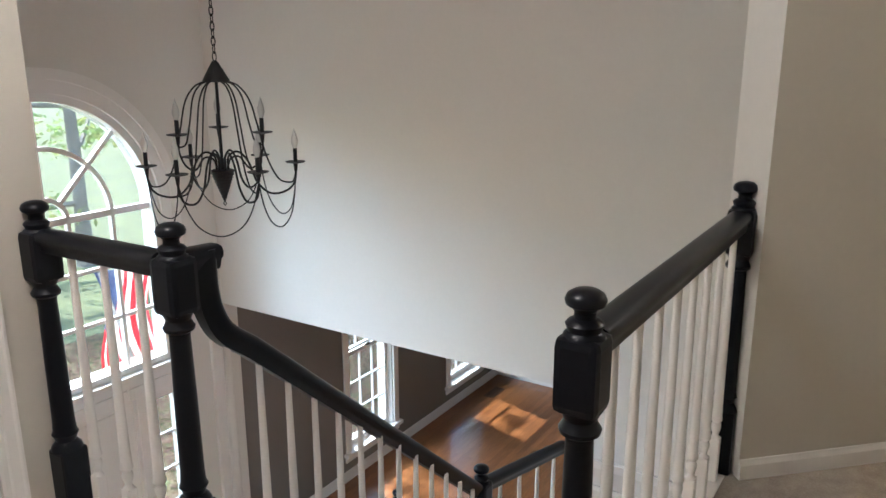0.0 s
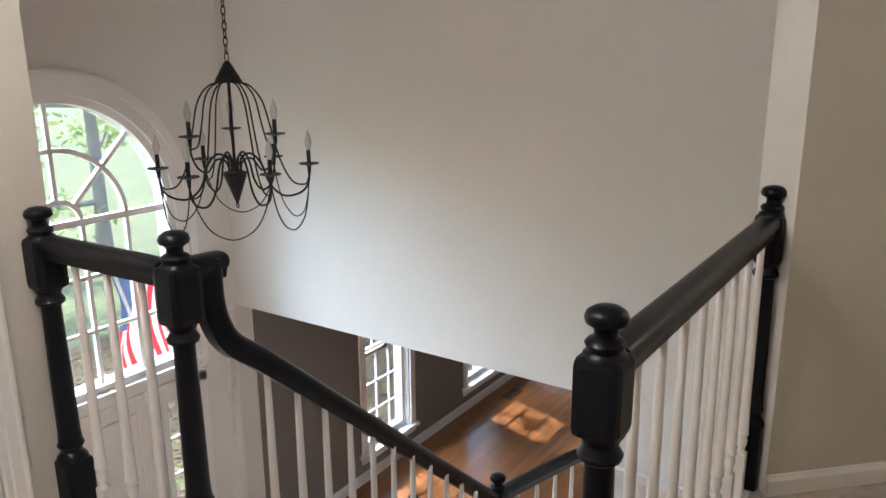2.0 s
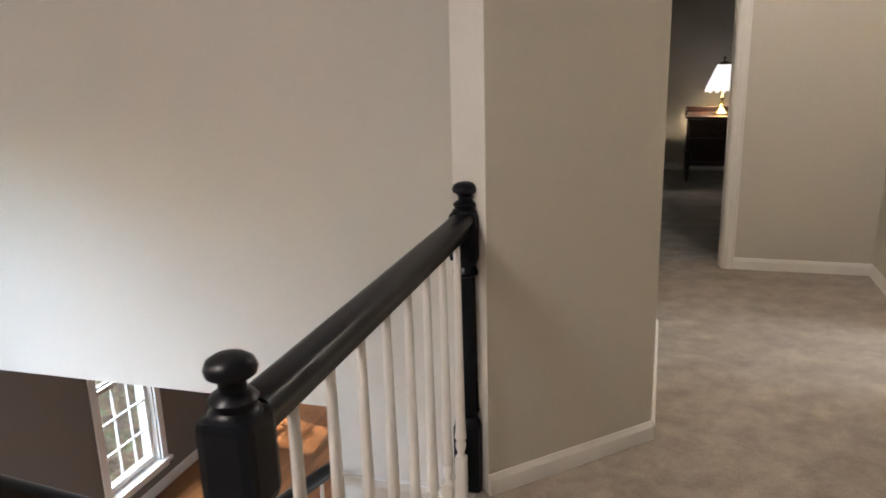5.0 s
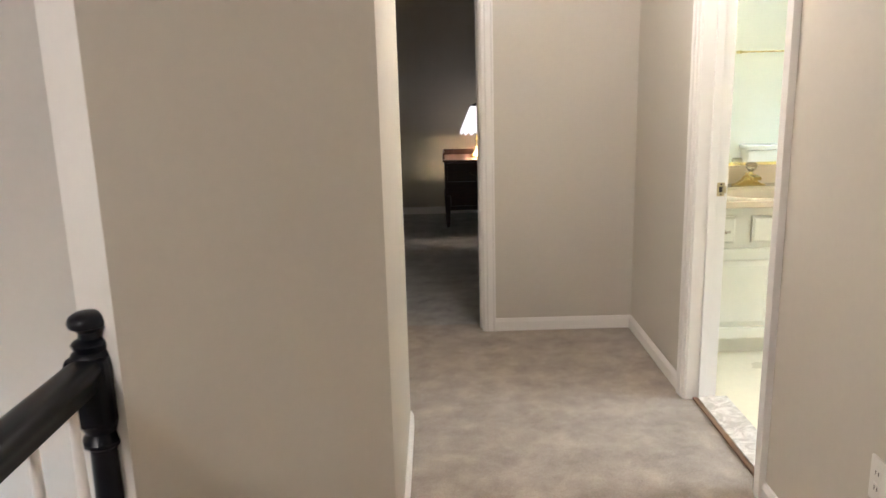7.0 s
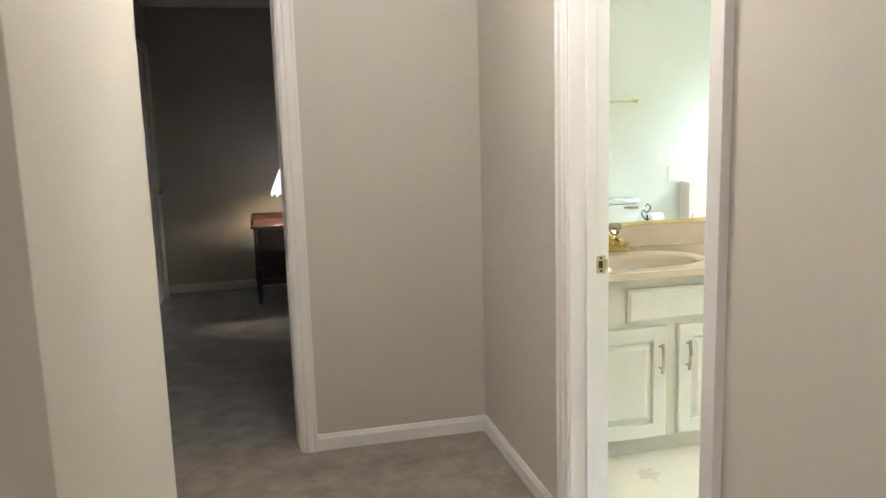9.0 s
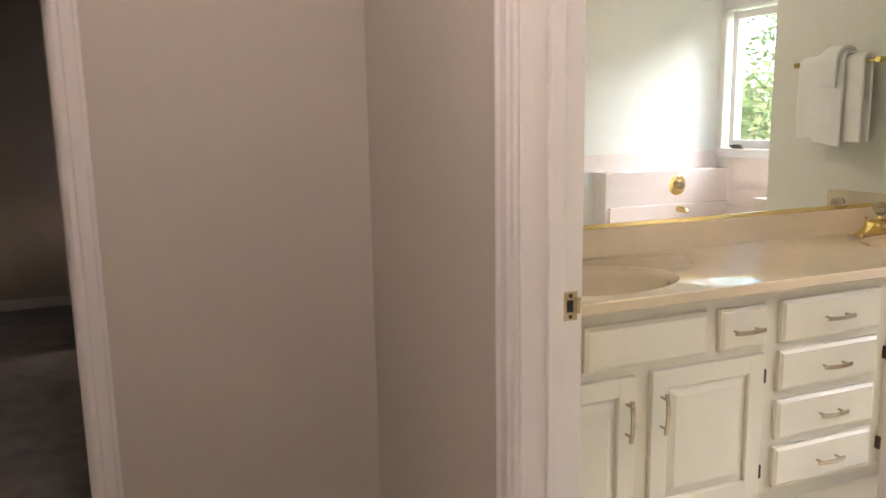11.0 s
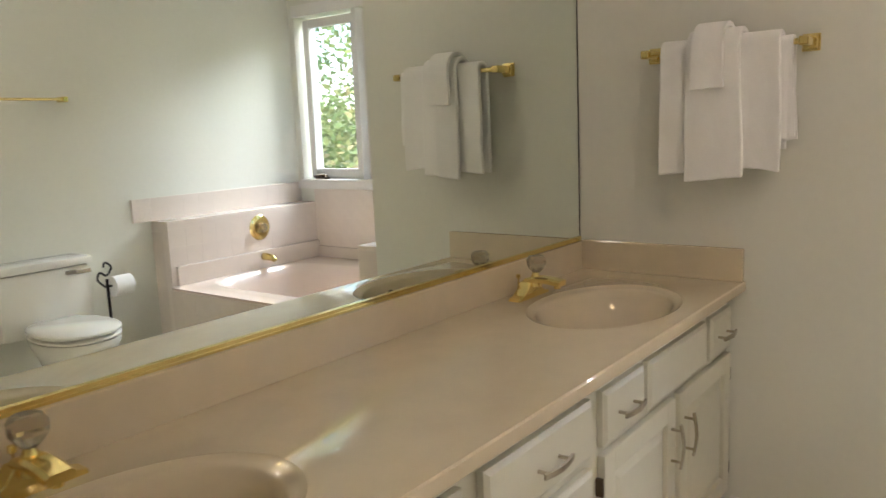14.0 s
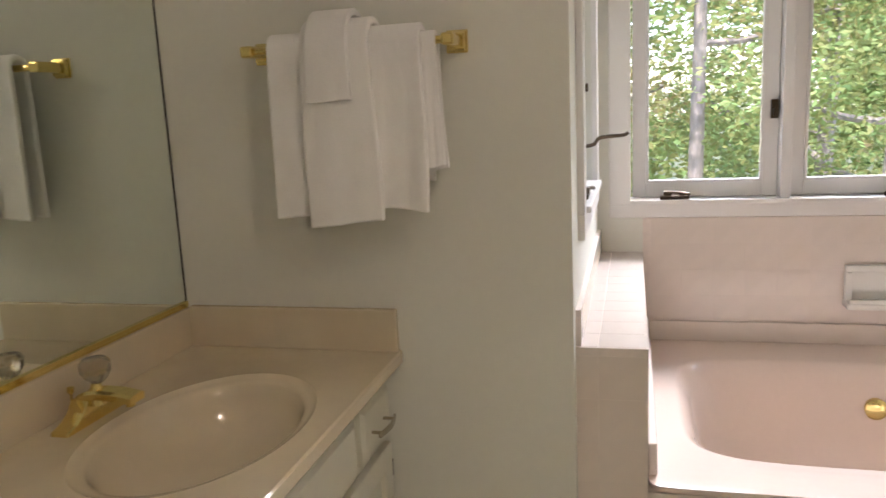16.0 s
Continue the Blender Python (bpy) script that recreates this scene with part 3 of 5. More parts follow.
proto = baluster((NA[0], 1.738), 0.0, 0.850, 0.16)
n_ab = 7
for i in range(1, n_ab + 1):
    y = 1.738 + 0.1452 * i
    copy_thing(proto, pose(NA[0] + (NB[0] - NA[0]) * (y - NA[1]) / (NB[1] - NA[1]), y, 0.0))
for i in range(3):
    t = (i + 1) / 4
    copy_thing(proto, pose(NC[0] + (ND[0] - NC[0]) * t, NC[1] + (ND[1] - NC[1]) * t, 0.0))
for k in range(13):
    y = 1.690 + 0.1140 * k
    z = -(int((y - 1.50) / RUN) + 1) * RISE
    baluster((XR, y), z, (rail_z(y) if k else 0.685) - 0.064 - z, 0.16)
for t in (0.2, 0.42, 0.64, 0.86):
    x, y = NE[0] + (-1.457 - NE[0]) * t, NE[1] + (YB - NE[1]) * t
    baluster((x, y), ZL, -0.660 - 0.2 * t - ZL, 0.16)
setting(link("guard_sill", boxes([(-0.40, -0.318, 1.50, 2.80, 0.0, 0.008), (XW + 0.002, -1.40, 1.46, 1.56, 0.0, 0.012), (-0.425, -0.392, 1.50, 2.93, -0.3, 0.006)], 0.003), M_TRIM),
        "white painted nosing under the balusters", "trim")

# ---- ground floor: oak boards ----
floor_g = setting(link("floor_ground", box(XF - 0.2, 0.2, -2.0, YD + 0.12, ZF - 0.2, ZF - 0.012), M_OAK), "polished oak strip floor", "floor")
rnd = random.Random(5)
board_meshes = {}
W = 0.0572


def board_mesh(n):
    if n not in board_meshes:
        bm = box(0, W - 0.0012, 0, n * 0.3 - 0.0012, -0.012, 0, 0.0)
        me = bpy.data.meshes.new("board")
        bm.to_mesh(me)
        bm.free()
        me.materials.append(M_OAK)
        board_meshes[n] = me
    return board_meshes[n]


def lay_boards():
    x = XF + 0.02
    count = 0
    while x < -1.75:
        y = YB + 0.02 - rnd.randint(0, 4) * 0.3
        while y < YD - 0.01:
            n = rnd.choice((3, 4, 5, 6))
            n = min(n, max(1, round((YD - 0.01 - y) / 0.3)))
            ob = new("board", board_mesh(n))
            ob.location = (x, y, ZF)
            ob.parent = floor_g
            y += n * 0.3
            count += 1
        x += W


bm = bmesh.new()
x = -1.72
while x < 0.1:
    y = YB + 0.05 - rnd.random()
    while y < YD - 0.05:
        n = rnd.choice((0.9, 1.2, 1.5))
        add_box(bm, x, x + W - 0.0012, y, min(YD - 0.01, y + n - 0.0012), ZF - 0.012, ZF)
        y += n
    x += W
rest = link("boards", bm, M_OAK, floor_g)
rest["kind"] = "stuff"
setting(link("floor_foyer", box(XF, -0.39, 0.67, YB - 0.7, ZF - 0.012, ZF), M_OAK), "polished oak foyer floor", "floor")

vent = thing("floor_vent", "brown metal floor register set in the oak floor", "floor vent", place=(-4.055, 8.05, ZF))
part("frame", boxes([(-0.065, 0.065, -0.155, -0.135, 0, 0.006), (-0.065, 0.065, 0.135, 0.155, 0, 0.006), (-0.065, -0.045, -0.135, 0.135, 0, 0.006), (0.045, 0.065, -0.135, 0.135, 0, 0.006)], 0.001), M_VENT, vent)
part("backing", box(-0.045, 0.045, -0.135, 0.135, 0.0005, 0.002), M_HOLE, vent)
for i in range(9):
    y = -0.12 + i * 0.03
    part("slat", box(-0.044, 0.044, y - 0.006, y + 0.006, 0.001, 0.005), M_VENT, vent)


# ---- dining windows ----
def dining_window(name, y0, y1, z0, z1):
    w = thing(name, "white wooden double-hung window with small panes and a sill", "window", "dining room windows")
    w["kind"] = "structure"
    x = XF
    bm = boxes([(x - 0.14, x - 0.0, y0, y0 + 0.018, z0, z1), (x - 0.14, x - 0.0, y1 - 0.018, y1, z0, z1), (x - 0.14, x, y0 + 0.018, y1 - 0.018, z1 - 0.018, z1)], 0.002)
    part("window_frame", bm, M_TRIM, w)
    bm = boxes([(x + 0.004, x + 0.024, y0 - 0.075, y0 + 0.004, z0 - 0.0, z1 + 0.075), (x + 0.004, x + 0.024, y1 - 0.004, y1 + 0.075, z0, z1 + 0.075),
                (x + 0.004, x + 0.024, y0 + 0.004, y1 - 0.004, z1 - 0.004, z1 + 0.075)], 0.004)
    part("casing", bm, M_TRIM, w)
    part("window_sill", boxes([(x - 0.13, x + 0.06, y0 - 0.10, y1 + 0.10, z0 - 0.030, z0 + 0.007), (x + 0.004, x + 0.020, y0 - 0.08, y1 + 0.08, z0 - 0.095, z0 - 0.030)], 0.004), M_TRIM, w)
    zm = (z0 + z1) / 2 - 0.02
    for nm, a, b, xs in (("lower_sash", z0 + 0.008, zm + 0.02, x - 0.05), ("upper_sash", zm - 0.02, z1 - 0.018, x - 0.092)):
        ya, yb = y0 + 0.018, y1 - 0.018
        s = part(nm, boxes([(xs - 0.035, xs, ya, ya + 0.045, a, b), (xs - 0.035, xs, yb - 0.045, yb, a, b), (xs - 0.035, xs, ya + 0.045, yb - 0.045, a, a + 0.055),
                            (xs - 0.035, xs, ya + 0.045, yb - 0.045, b - 0.04, b)], 0.003), M_TRIM, w)
        g = part("pane", box(xs - 0.019, xs - 0.015, ya + 0.04, yb - 0.04, a + 0.05, b - 0.035), M_DIMGLASS, s)
        g.visible_shadow = False
        for k in (1, 2):
            yy = ya + 0.045 + (yb - ya - 0.09) * k / 3
            part("muntin", box(xs - 0.030, xs - 0.004, yy - 0.0055, yy + 0.0055, a + 0.05, b - 0.035), M_TRIM, s)
            zz = a + 0.055 + (b - a - 0.095) * k / 3
            part("muntin", box(xs - 0.029, xs - 0.005, ya + 0.04, yb - 0.04, zz - 0.0055, zz + 0.0055), M_TRIM, s)
    part("latch", boxes([(x - 0.05, x - 0.02, (y0 + y1) / 2 - 0.03, (y0 + y1) / 2 + 0.03, zm + 0.021, zm + 0.03), (x - 0.04, x - 0.028, (y0 + y1) / 2 - 0.012, (y0 + y1) / 2 + 0.03, zm + 0.03, zm + 0.045)], 0.003), M_HINGE, w)
    return w


dining_window("window_dining_1", DW[0], DW[1], *DWZ)
dining_window("window_dining_2", DW[2], DW[3], *DWZ)

# ---- arched entry window ----
aw = thing("window_arch", "large white arched window with fan muntins above the front door", "window")
aw["kind"] = "structure"


def arc_band(r0, r1, x0, x1, n=36, a0=0.0, a1=math.pi):
    bm = bmesh.new()
    rings = []
    for i in range(n + 1):
        a = a0 + (a1 - a0) * i / n
        c, s = math.cos(a), math.sin(a)
        rings.append([bm.verts.new((x, YC + r * c, ZS + r * s)) for x, r in ((x0, r0), (x1, r0), (x1, r1), (x0, r1))])
    for p, q in zip(rings, rings[1:]):
        for i in range(4):
            bm.faces.new((p[i], p[(i + 1) % 4], q[(i + 1) % 4], q[i]))
    bm.faces.new(rings[0])
    bm.faces.new(rings[-1])
    return bm


part("casing_arch", arc_band(RG + 0.048, RG + 0.150, XF, XF + 0.022), M_TRIM, aw, smooth=True)
part("casing_bead", arc_band(RG + 0.130, RG + 0.195, XF, XF + 0.034), M_TRIM, aw, smooth=True)
for a in (-1, 1):
    i0, i1 = sorted((YC + a * (RG + 0.048), YC + a * (RG + 0.150)))
    b0, b1 = sorted((YC + a * (RG + 0.130), YC + a * (RG + 0.195)))
    part("casing_side", boxes([(XF, XF + 0.022, i0, i1, -0.80, ZS), (XF, XF + 0.034, b0, b1, -0.80, ZS)], 0.002), M_TRIM, aw)
part("window_sill", boxes([(XF - 0.15, XF + 0.045, YC - RG - 0.19, YC + RG + 0.19, -0.765, -0.738), (XF, XF + 0.026, YC - RG - 0.19, YC + RG + 0.19, -0.835, -0.765)], 0.004), M_TRIM, aw)
part("window_frame", arc_band(RG, RG + 0.059, XF - 0.14, XF - 0.005), M_TRIM, aw, smooth=True)
part("window_frame", boxes([(XF - 0.14, XF - 0.005, YC - RG - 0.059, YC - RG, -0.738, ZS), (XF - 0.14, XF - 0.005, YC + RG, YC + RG + 0.059, -0.738, ZS), (XF - 0.14, XF - 0.005, YC - RG, YC + RG, -0.738, -0.695)], 0.002), M_TRIM, aw)
MX0, MX1 = XF - 0.085, XF - 0.045
part("muntin", box(MX0, MX1, YC - RG, YC + RG, ZS - 0.022, ZS + 0.022, 0.003), M_TRIM, aw)
for yy in (YC - 0.455, YC - 0.148, YC + 0.148, YC + 0.455):
    part("muntin", box(MX0 + 0.002, MX1 - 0.002, yy - 0.013, yy + 0.013, -0.70, ZS, 0.003), M_TRIM, aw)
for zz in (0.022, -0.338):
    part("muntin", box(MX0 + 0.004, MX1 - 0.004, YC - RG, YC + RG, zz - 0.013, zz + 0.013, 0.003), M_TRIM, aw)
for r in (0.148, 0.455):
    part("muntin", arc_band(r - 0.014, r + 0.014, MX0 + 0.002, MX1 - 0.002), M_TRIM, aw, smooth=True)
for k in range(1, 4):
    a = math.pi * k / 4
    d = Vector((0, math.cos(a), math.sin(a)))
    c = Vector((XF - 0.065, YC, ZS))
    n = Vector((0, -math.sin(a), math.cos(a)))
    bm = bmesh.new()
    add_sweep(bm, [c + d * 0.15, c + d * 0.45, c + d * (RG + 0.005)], ((-0.017, -0.013), (0.017, -0.013), (0.017, 0.013), (-0.017, 0.013)), (1, 0, 0))
    part("muntin", bm, M_TRIM, aw)
bm = bmesh.new()
vs = [bm.verts.new((XF - 0.066, YC + RG * math.cos(math.pi * i / 30), ZS + RG * math.sin(math.pi * i / 30))) for i in range(31)]
vs += [bm.verts.new((XF - 0.066, YC - RG, -0.7)), bm.verts.new((XF - 0.066, YC + RG, -0.7))]
f = bm.faces.new(vs)
ex = bmesh.ops.extrude_face_region(bm, geom=[f])
for v in ex["geom"]:
    if isinstance(v, bmesh.types.BMVert):
        v.co.x -= 0.004
g = part("pane", bm, M_DIMGLASS, aw)
g.visible_shadow = False

# front door below the window
fd = thing("door_front", "white panelled front door between narrow sidelights", "door")
fd["kind"] = "structure"
part("door_frame", boxes([(XF - 0.15, XF + 0.02, YC - 0.91, YC - 0.845, ZF, -0.86), (XF - 0.15, XF + 0.02, YC + 0.845, YC + 0.91, ZF, -0.86), (XF - 0.15, XF + 0.02, YC - 0.91, YC + 0.91, -0.93, -0.842),
                          (XF - 0.14, XF - 0.01, YC - 0.545, YC - 0.455, ZF, -0.93), (XF - 0.14, XF - 0.01, YC + 0.455, YC + 0.545, ZF, -0.93)], 0.004), M_TRIM, fd)
leaf = part("leaf", box(XF - 0.10, XF - 0.055, YC - 0.453, YC + 0.453, ZF + 0.01, -0.933, 0.003), M_TRIM, fd)
for a in (-1, 1):
    for z0, z1 in ((ZF + 0.2, -1.95), (-1.8, -1.0)):
        part("panel", box(XF - 0.062, XF - 0.048, YC + a * 0.22 - 0.15, YC + a * 0.22 + 0.15, z0, z1, 0.012), M_TRIM, leaf)
for a in (-1, 1):
    y0, y1 = sorted((YC + a * 0.545, YC + a * 0.845))
    sl = part("sidelight", boxes([(XF - 0.10, XF - 0.05, y0, y0 + 0.062, ZF, -0.93), (XF - 0.10, XF - 0.05, y1 - 0.062, y1, ZF, -0.93), (XF - 0.10, XF - 0.05, y0 + 0.062, y1 - 0.062, ZF, ZF + 0.35),
                                  (XF - 0.10, XF - 0.05, y0 + 0.062, y1 - 0.062, -1.03, -0.93)], 0.003), M_TRIM, fd)
    g = part("pane", box(XF - 0.078, XF - 0.074, y0 + 0.055, y1 - 0.055, ZF + 0.34, -1.02), M_DIMGLASS, sl)
    g.visible_shadow = False
    for zz in (-1.33, -1.62, -1.91, -2.2):
        part("muntin", box(XF - 0.088, XF - 0.06, y0 + 0.055, y1 - 0.055, zz - 0.009, zz + 0.009), M_TRIM, sl)
tagged(link("door_chime_contact", box(XF + 0.001, XF + 0.03, 3.235, 3.28, -0.915, -0.836, 0.005), M_PLASTIC), "small white plastic alarm contact above the front door", "alarm contact")
# corner post of the door surround
setting(link("trim_foyer_corner", boxes([(XF, XF + 0.03, YB - 0.15, YB - 0.05, ZF, ZH)], 0.006), M_TRIM), "white painted corner board", "trim")
# door casing on the landing's side wall
bm = bmesh.new()
casing_strip(bm, (XW, 1.32, 0), (XW, 1.32, 2.1), (0, 1, 0), (1, 0, 0))
casing_strip(bm, (XW, 0.68, 0), (XW, 0.68, 2.1), (0, -1, 0), (1, 0, 0))
sd = setting(link("door_closet", bm, M_TRIM), "white door and casing on the landing wall", "door")
part("leaf", box(XW + 0.001, XW + 0.012, 0.685, 1.315, 0.01, 2.04, 0.004), M_TRIM, sd)


# ---- chandelier ----
ch = thing("chandelier", "black wrought-iron birdcage chandelier with nine flame bulbs hanging on a chain", "chandelier", place=(-2.83, 2.933, 0.037))
ch.scale = (0.967, 0.967, 0.967)
ANG = math.atan2(0.76, 0.65)


def polar(r, deg, z):
    a = ANG - radians(deg)
    return Vector((r * math.cos(a), r * math.sin(a), z))


part("finial", lathe([(0.004, 0.655), (0.012, 0.68), (0.058, 0.812), (0.060, 0.818), (0.05, 0.822)], 20), M_IRON, ch, smooth=True)
part("finial_coil", tube([polar(0.010 + 0.050 * k / 120, k * 27, 0.675 + 0.137 * k / 120) for k in range(121)], 0.0035, 6), M_IRON, ch)
part("ring", tube([(0.010 * math.cos(k * 0.7), 0, 0.645 + 0.010 * math.sin(k * 0.7)) for k in range(10)], 0.0028, 6), M_IRON, ch)
part("stem", tube([(0, 0, 0.82), (0, 0, 1.0), (0, 0, 1.27)], 0.008, 10), M_IRON, ch)
part("canopy_cone", lathe([(0.066, 1.262), (0.066, 1.270), (0.018, 1.355), (0.010, 1.365)], 20), M_IRON, ch, smooth=True)
part("cone_coil", tube([polar(0.062 - 0.046 * k / 100, k * 27, 1.275 + 0.078 * k / 100) for k in range(101)], 0.0035, 6), M_IRON, ch)


def candle(deg, r, z, parent):
    p = polar(r, deg, 0)
    at = (p.x, p.y)
    c = part("candle_cup", lathe([(0.008, z - 0.045), (0.010, z - 0.02), (0.012, z - 0.006), (0.050, z + 0.002), (0.052, z + 0.006), (0.012, z + 0.004)], 18, at), M_IRON, parent, smooth=True)
    part("sleeve", lathe([(0.0105, z), (0.0105, z + 0.072), (0.009, z + 0.074)], 14, at), M_IRON, c, smooth=True)
    part("bulb", lathe([(0.008, z + 0.073), (0.012, z + 0.083), (0.0175, z + 0.105), (0.016, z + 0.125), (0.009, z + 0.150), (0.003, z + 0.168), (0.001, z + 0.178)], 16, at), M_BULB, c, "clear flame-shaped bulb", smooth=True)


for k in range(6):
    d = 4.8 + 60 * k
    part("arm", tube(spline([polar(0.03, d, 0.822), polar(0.032, d, 0.885), polar(0.080, d, 0.912), polar(0.13, d, 0.86), polar(0.17, d, 0.75), polar(0.235, d, 0.690), polar(0.315, d, 0.70), polar(0.360, d, 0.745), polar(0.369, d, 0.81)], 5), 0.0055, 8), M_IRON, ch)
    candle(d, 0.369, 0.847, ch)
    part("cage_rod", tube(spline([polar(0.03, d, 1.268), polar(0.10, d, 1.245), polar(0.155, d, 1.17), polar(0.188, d, 1.04), polar(0.225, d, 0.88), polar(0.28, d, 0.765), polar(0.345, d, 0.745), polar(0.364, d, 0.78)], 5), 0.0042, 8), M_IRON, ch)
    e = d + 60
    part("swag", tube(spline([polar(0.369, d, 0.80), polar(0.356, d + 5, 0.675), polar(0.342, d + 14, 0.585), polar(0.330, d + 30, 0.545), polar(0.342, e - 14, 0.585), polar(0.356, e - 5, 0.675), polar(0.369, e, 0.80)], 6), 0.0033, 6), M_IRON, ch)
for k in range(3):
    d = 29.6 + 120 * k
    part("upper_arm", tube(spline([polar(0.03, d, 0.83), polar(0.05, d, 0.88), polar(0.10, d, 0.89), polar(0.15, d, 0.835), polar(0.20, d, 0.86), polar(0.228, d, 0.92), polar(0.232, d, 0.97)], 5), 0.005, 8), M_IRON, ch)
    candle(d, 0.232, 1.014, ch)
    part("cage_rod", tube(spline([polar(0.03, d, 1.268), polar(0.09, d, 1.25), polar(0.135, d, 1.19), polar(0.162, d, 1.07), polar(0.19, d, 0.97), polar(0.228, d, 0.955)], 5), 0.0042, 8), M_IRON, ch)
link_mesh = None
for k in range(31):
    z = 1.385 + k * 0.036
    pts = [(0.0105 * math.cos(a), 0, 0.023 * math.sin(a)) for a in [2 * math.pi * j / 12 for j in range(13)]]
    if link_mesh is None:
        ob = part("chain_link", tube(pts, 0.0028, 6), M_IRON, ch)
        link_mesh = ob.data
    else:
        ob = new("chain_link", link_mesh)
        ob.parent = ch
    ob.matrix_local = pose(0, 0, z, 0, 0, 90 * (k % 2) + 20)
part("ceiling_canopy", lathe([(0.01, 2.435), (0.03, 2.445), (0.06, 2.470), (0.062, 2.484)], 20), M_IRON, ch, smooth=True)

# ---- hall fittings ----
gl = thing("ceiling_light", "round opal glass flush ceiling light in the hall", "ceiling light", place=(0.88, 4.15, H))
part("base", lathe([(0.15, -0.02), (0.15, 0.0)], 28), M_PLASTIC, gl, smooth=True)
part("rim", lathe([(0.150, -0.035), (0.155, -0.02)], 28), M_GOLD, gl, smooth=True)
# Plate and rim made up to go with the landing fill lamp.
g2 = thing("ceiling_light", "unseen round ceiling plate added over the landing for the fill lamp", "ceiling light", place=(-0.75, 0.85, H))
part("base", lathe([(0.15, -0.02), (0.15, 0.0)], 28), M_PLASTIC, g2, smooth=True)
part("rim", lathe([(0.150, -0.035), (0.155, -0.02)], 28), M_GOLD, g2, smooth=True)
bl = thing("ceiling_light", "round opal glass flush ceiling light in the bathroom", "ceiling light", place=(2.75, 4.05, H))
part("base", lathe([(0.15, -0.02), (0.15, 0.0)], 28), M_PLASTIC, bl, smooth=True)
part("rim", lathe([(0.150, -0.035), (0.155, -0.02)], 28), M_GOLD, bl, smooth=True)
ol = thing("wall_outlet", "white plastic wall outlet on the hall wall", "outlet", place=(1.42, 3.12, 0.43))
part("plate", box(-0.008, 0, -0.036, 0.036, -0.058, 0.058, 0.003), M_PLASTIC, ol)
for z in (-0.02, 0.02):
    part("socket", box(-0.011, -0.007, -0.016, 0.016, z - 0.013, z + 0.013, 0.003), M_PLASTIC, ol)
    for y in (-0.006, 0.006):
        part("slot", box(-0.0118, -0.0108, y - 0.001, y + 0.001, z - 0.004, z + 0.006), M_HOLE, ol)
cb = thing("wall_bracket", "small brown hook fixed high on the hall wall", "hook", place=(0.206, 3.60, 1.71))
part("plate", box(-0.004, 0.006, -0.015, 0.015, -0.03, 0.03, 0.002), M_VENT, cb)
part("rod", tube([(0.005, 0.0, 0.0), (0.02, -0.03, -0.02), (0.03, -0.07, -0.055)], 0.005), M_VENT, cb)

# bedroom doorway lining and casing
bd = setting(link("door_frame_bedroom", boxes([(0.575, 0.594, YN - 0.005, YN + 0.125, 0, 2.052), (-0.219, -0.201, YN - 0.005, YN + 0.125, 0, 2.052), (-0.219, 0.594, YN - 0.005, YN + 0.125, 2.052, 2.07)], 0.002), M_TRIM), "white bedroom door lining", "door frame")
bm = bmesh.new()
casing_strip(bm, (0.580, YN, 0), (0.580, YN, 2.12), (1, 0, 0), (0, -1, 0))
casing_strip(bm, (-0.206, YN, 0), (-0.206, YN, 2.12), (-1, 0, 0), (0, -1, 0))
part("casing", bm, M_TRIM, bd)
part("stop", box(0.563, 0.575, YN + 0.05, YN + 0.085, 0, 2.05), M_TRIM, bd)
# bathroom doorway
bf = setting(link("door_frame_bath", boxes([(1.416, 1.550, DJ1, DJ1 + 0.022, 0, 2.06), (1.416, 1.550, DJ0 - 0.022, DJ0, 0, 2.06), (1.416, 1.550, DJ0 - 0.022, DJ1 + 0.022, 2.06, 2.08)], 0.002), M_TRIM), "white bathroom door lining", "door frame")
bm = bmesh.new()
casing_strip(bm, (1.42, DJ1 + 0.005, 0), (1.42, DJ1 + 0.005, 2.13), (0, 1, 0), (-1, 0, 0))
casing_strip(bm, (1.42, DJ0 - 0.005, 0), (1.42, DJ0 - 0.005, 2.13), (0, -1, 0), (-1, 0, 0))
part("casing", bm, M_TRIM, bf)
part("stop", boxes([(1.470, 1.502, DJ1 - 0.012, DJ1, 0, 2.06), (1.470, 1.502, DJ0, DJ0 + 0.012, 0, 2.06)], 0.002), M_TRIM, bf)
sp = thing("strike_plate", "aged brass strike plate let into the door jamb", "strike plate", place=(1.522, DJ1, 0.937))
part("plate", box(-0.016, 0.016, -0.0025, 0.0, -0.029, 0.029, 0.001), M_STRIKE, sp)
part("lip", box(0.012, 0.022, -0.006, 0.0, -0.016, 0.016, 0.002), M_STRIKE, sp)
part("latch_hole", box(-0.008, 0.006, -0.0034, -0.002, -0.012, 0.012), M_HOLE, sp)
for z in (-0.021, 0.021):
    part("screw", lathe([(0.0042, -0.0042), (0.0042, -0.002)], 12, (0.0, z), 'y'), M_HINGE, sp)
setting(link("threshold_bath", box(1.470, 1.60, DJ0, DJ1, 0.0, 0.012, 0.003), M_MARBLE), "grey-veined white marble threshold", "threshold")
setting(link("threshold_strip", box(1.448, 1.470, DJ0, DJ1, 0.0, 0.010, 0.003), M_THRESH), "brown wooden edge strip between carpet and threshold", "trim")

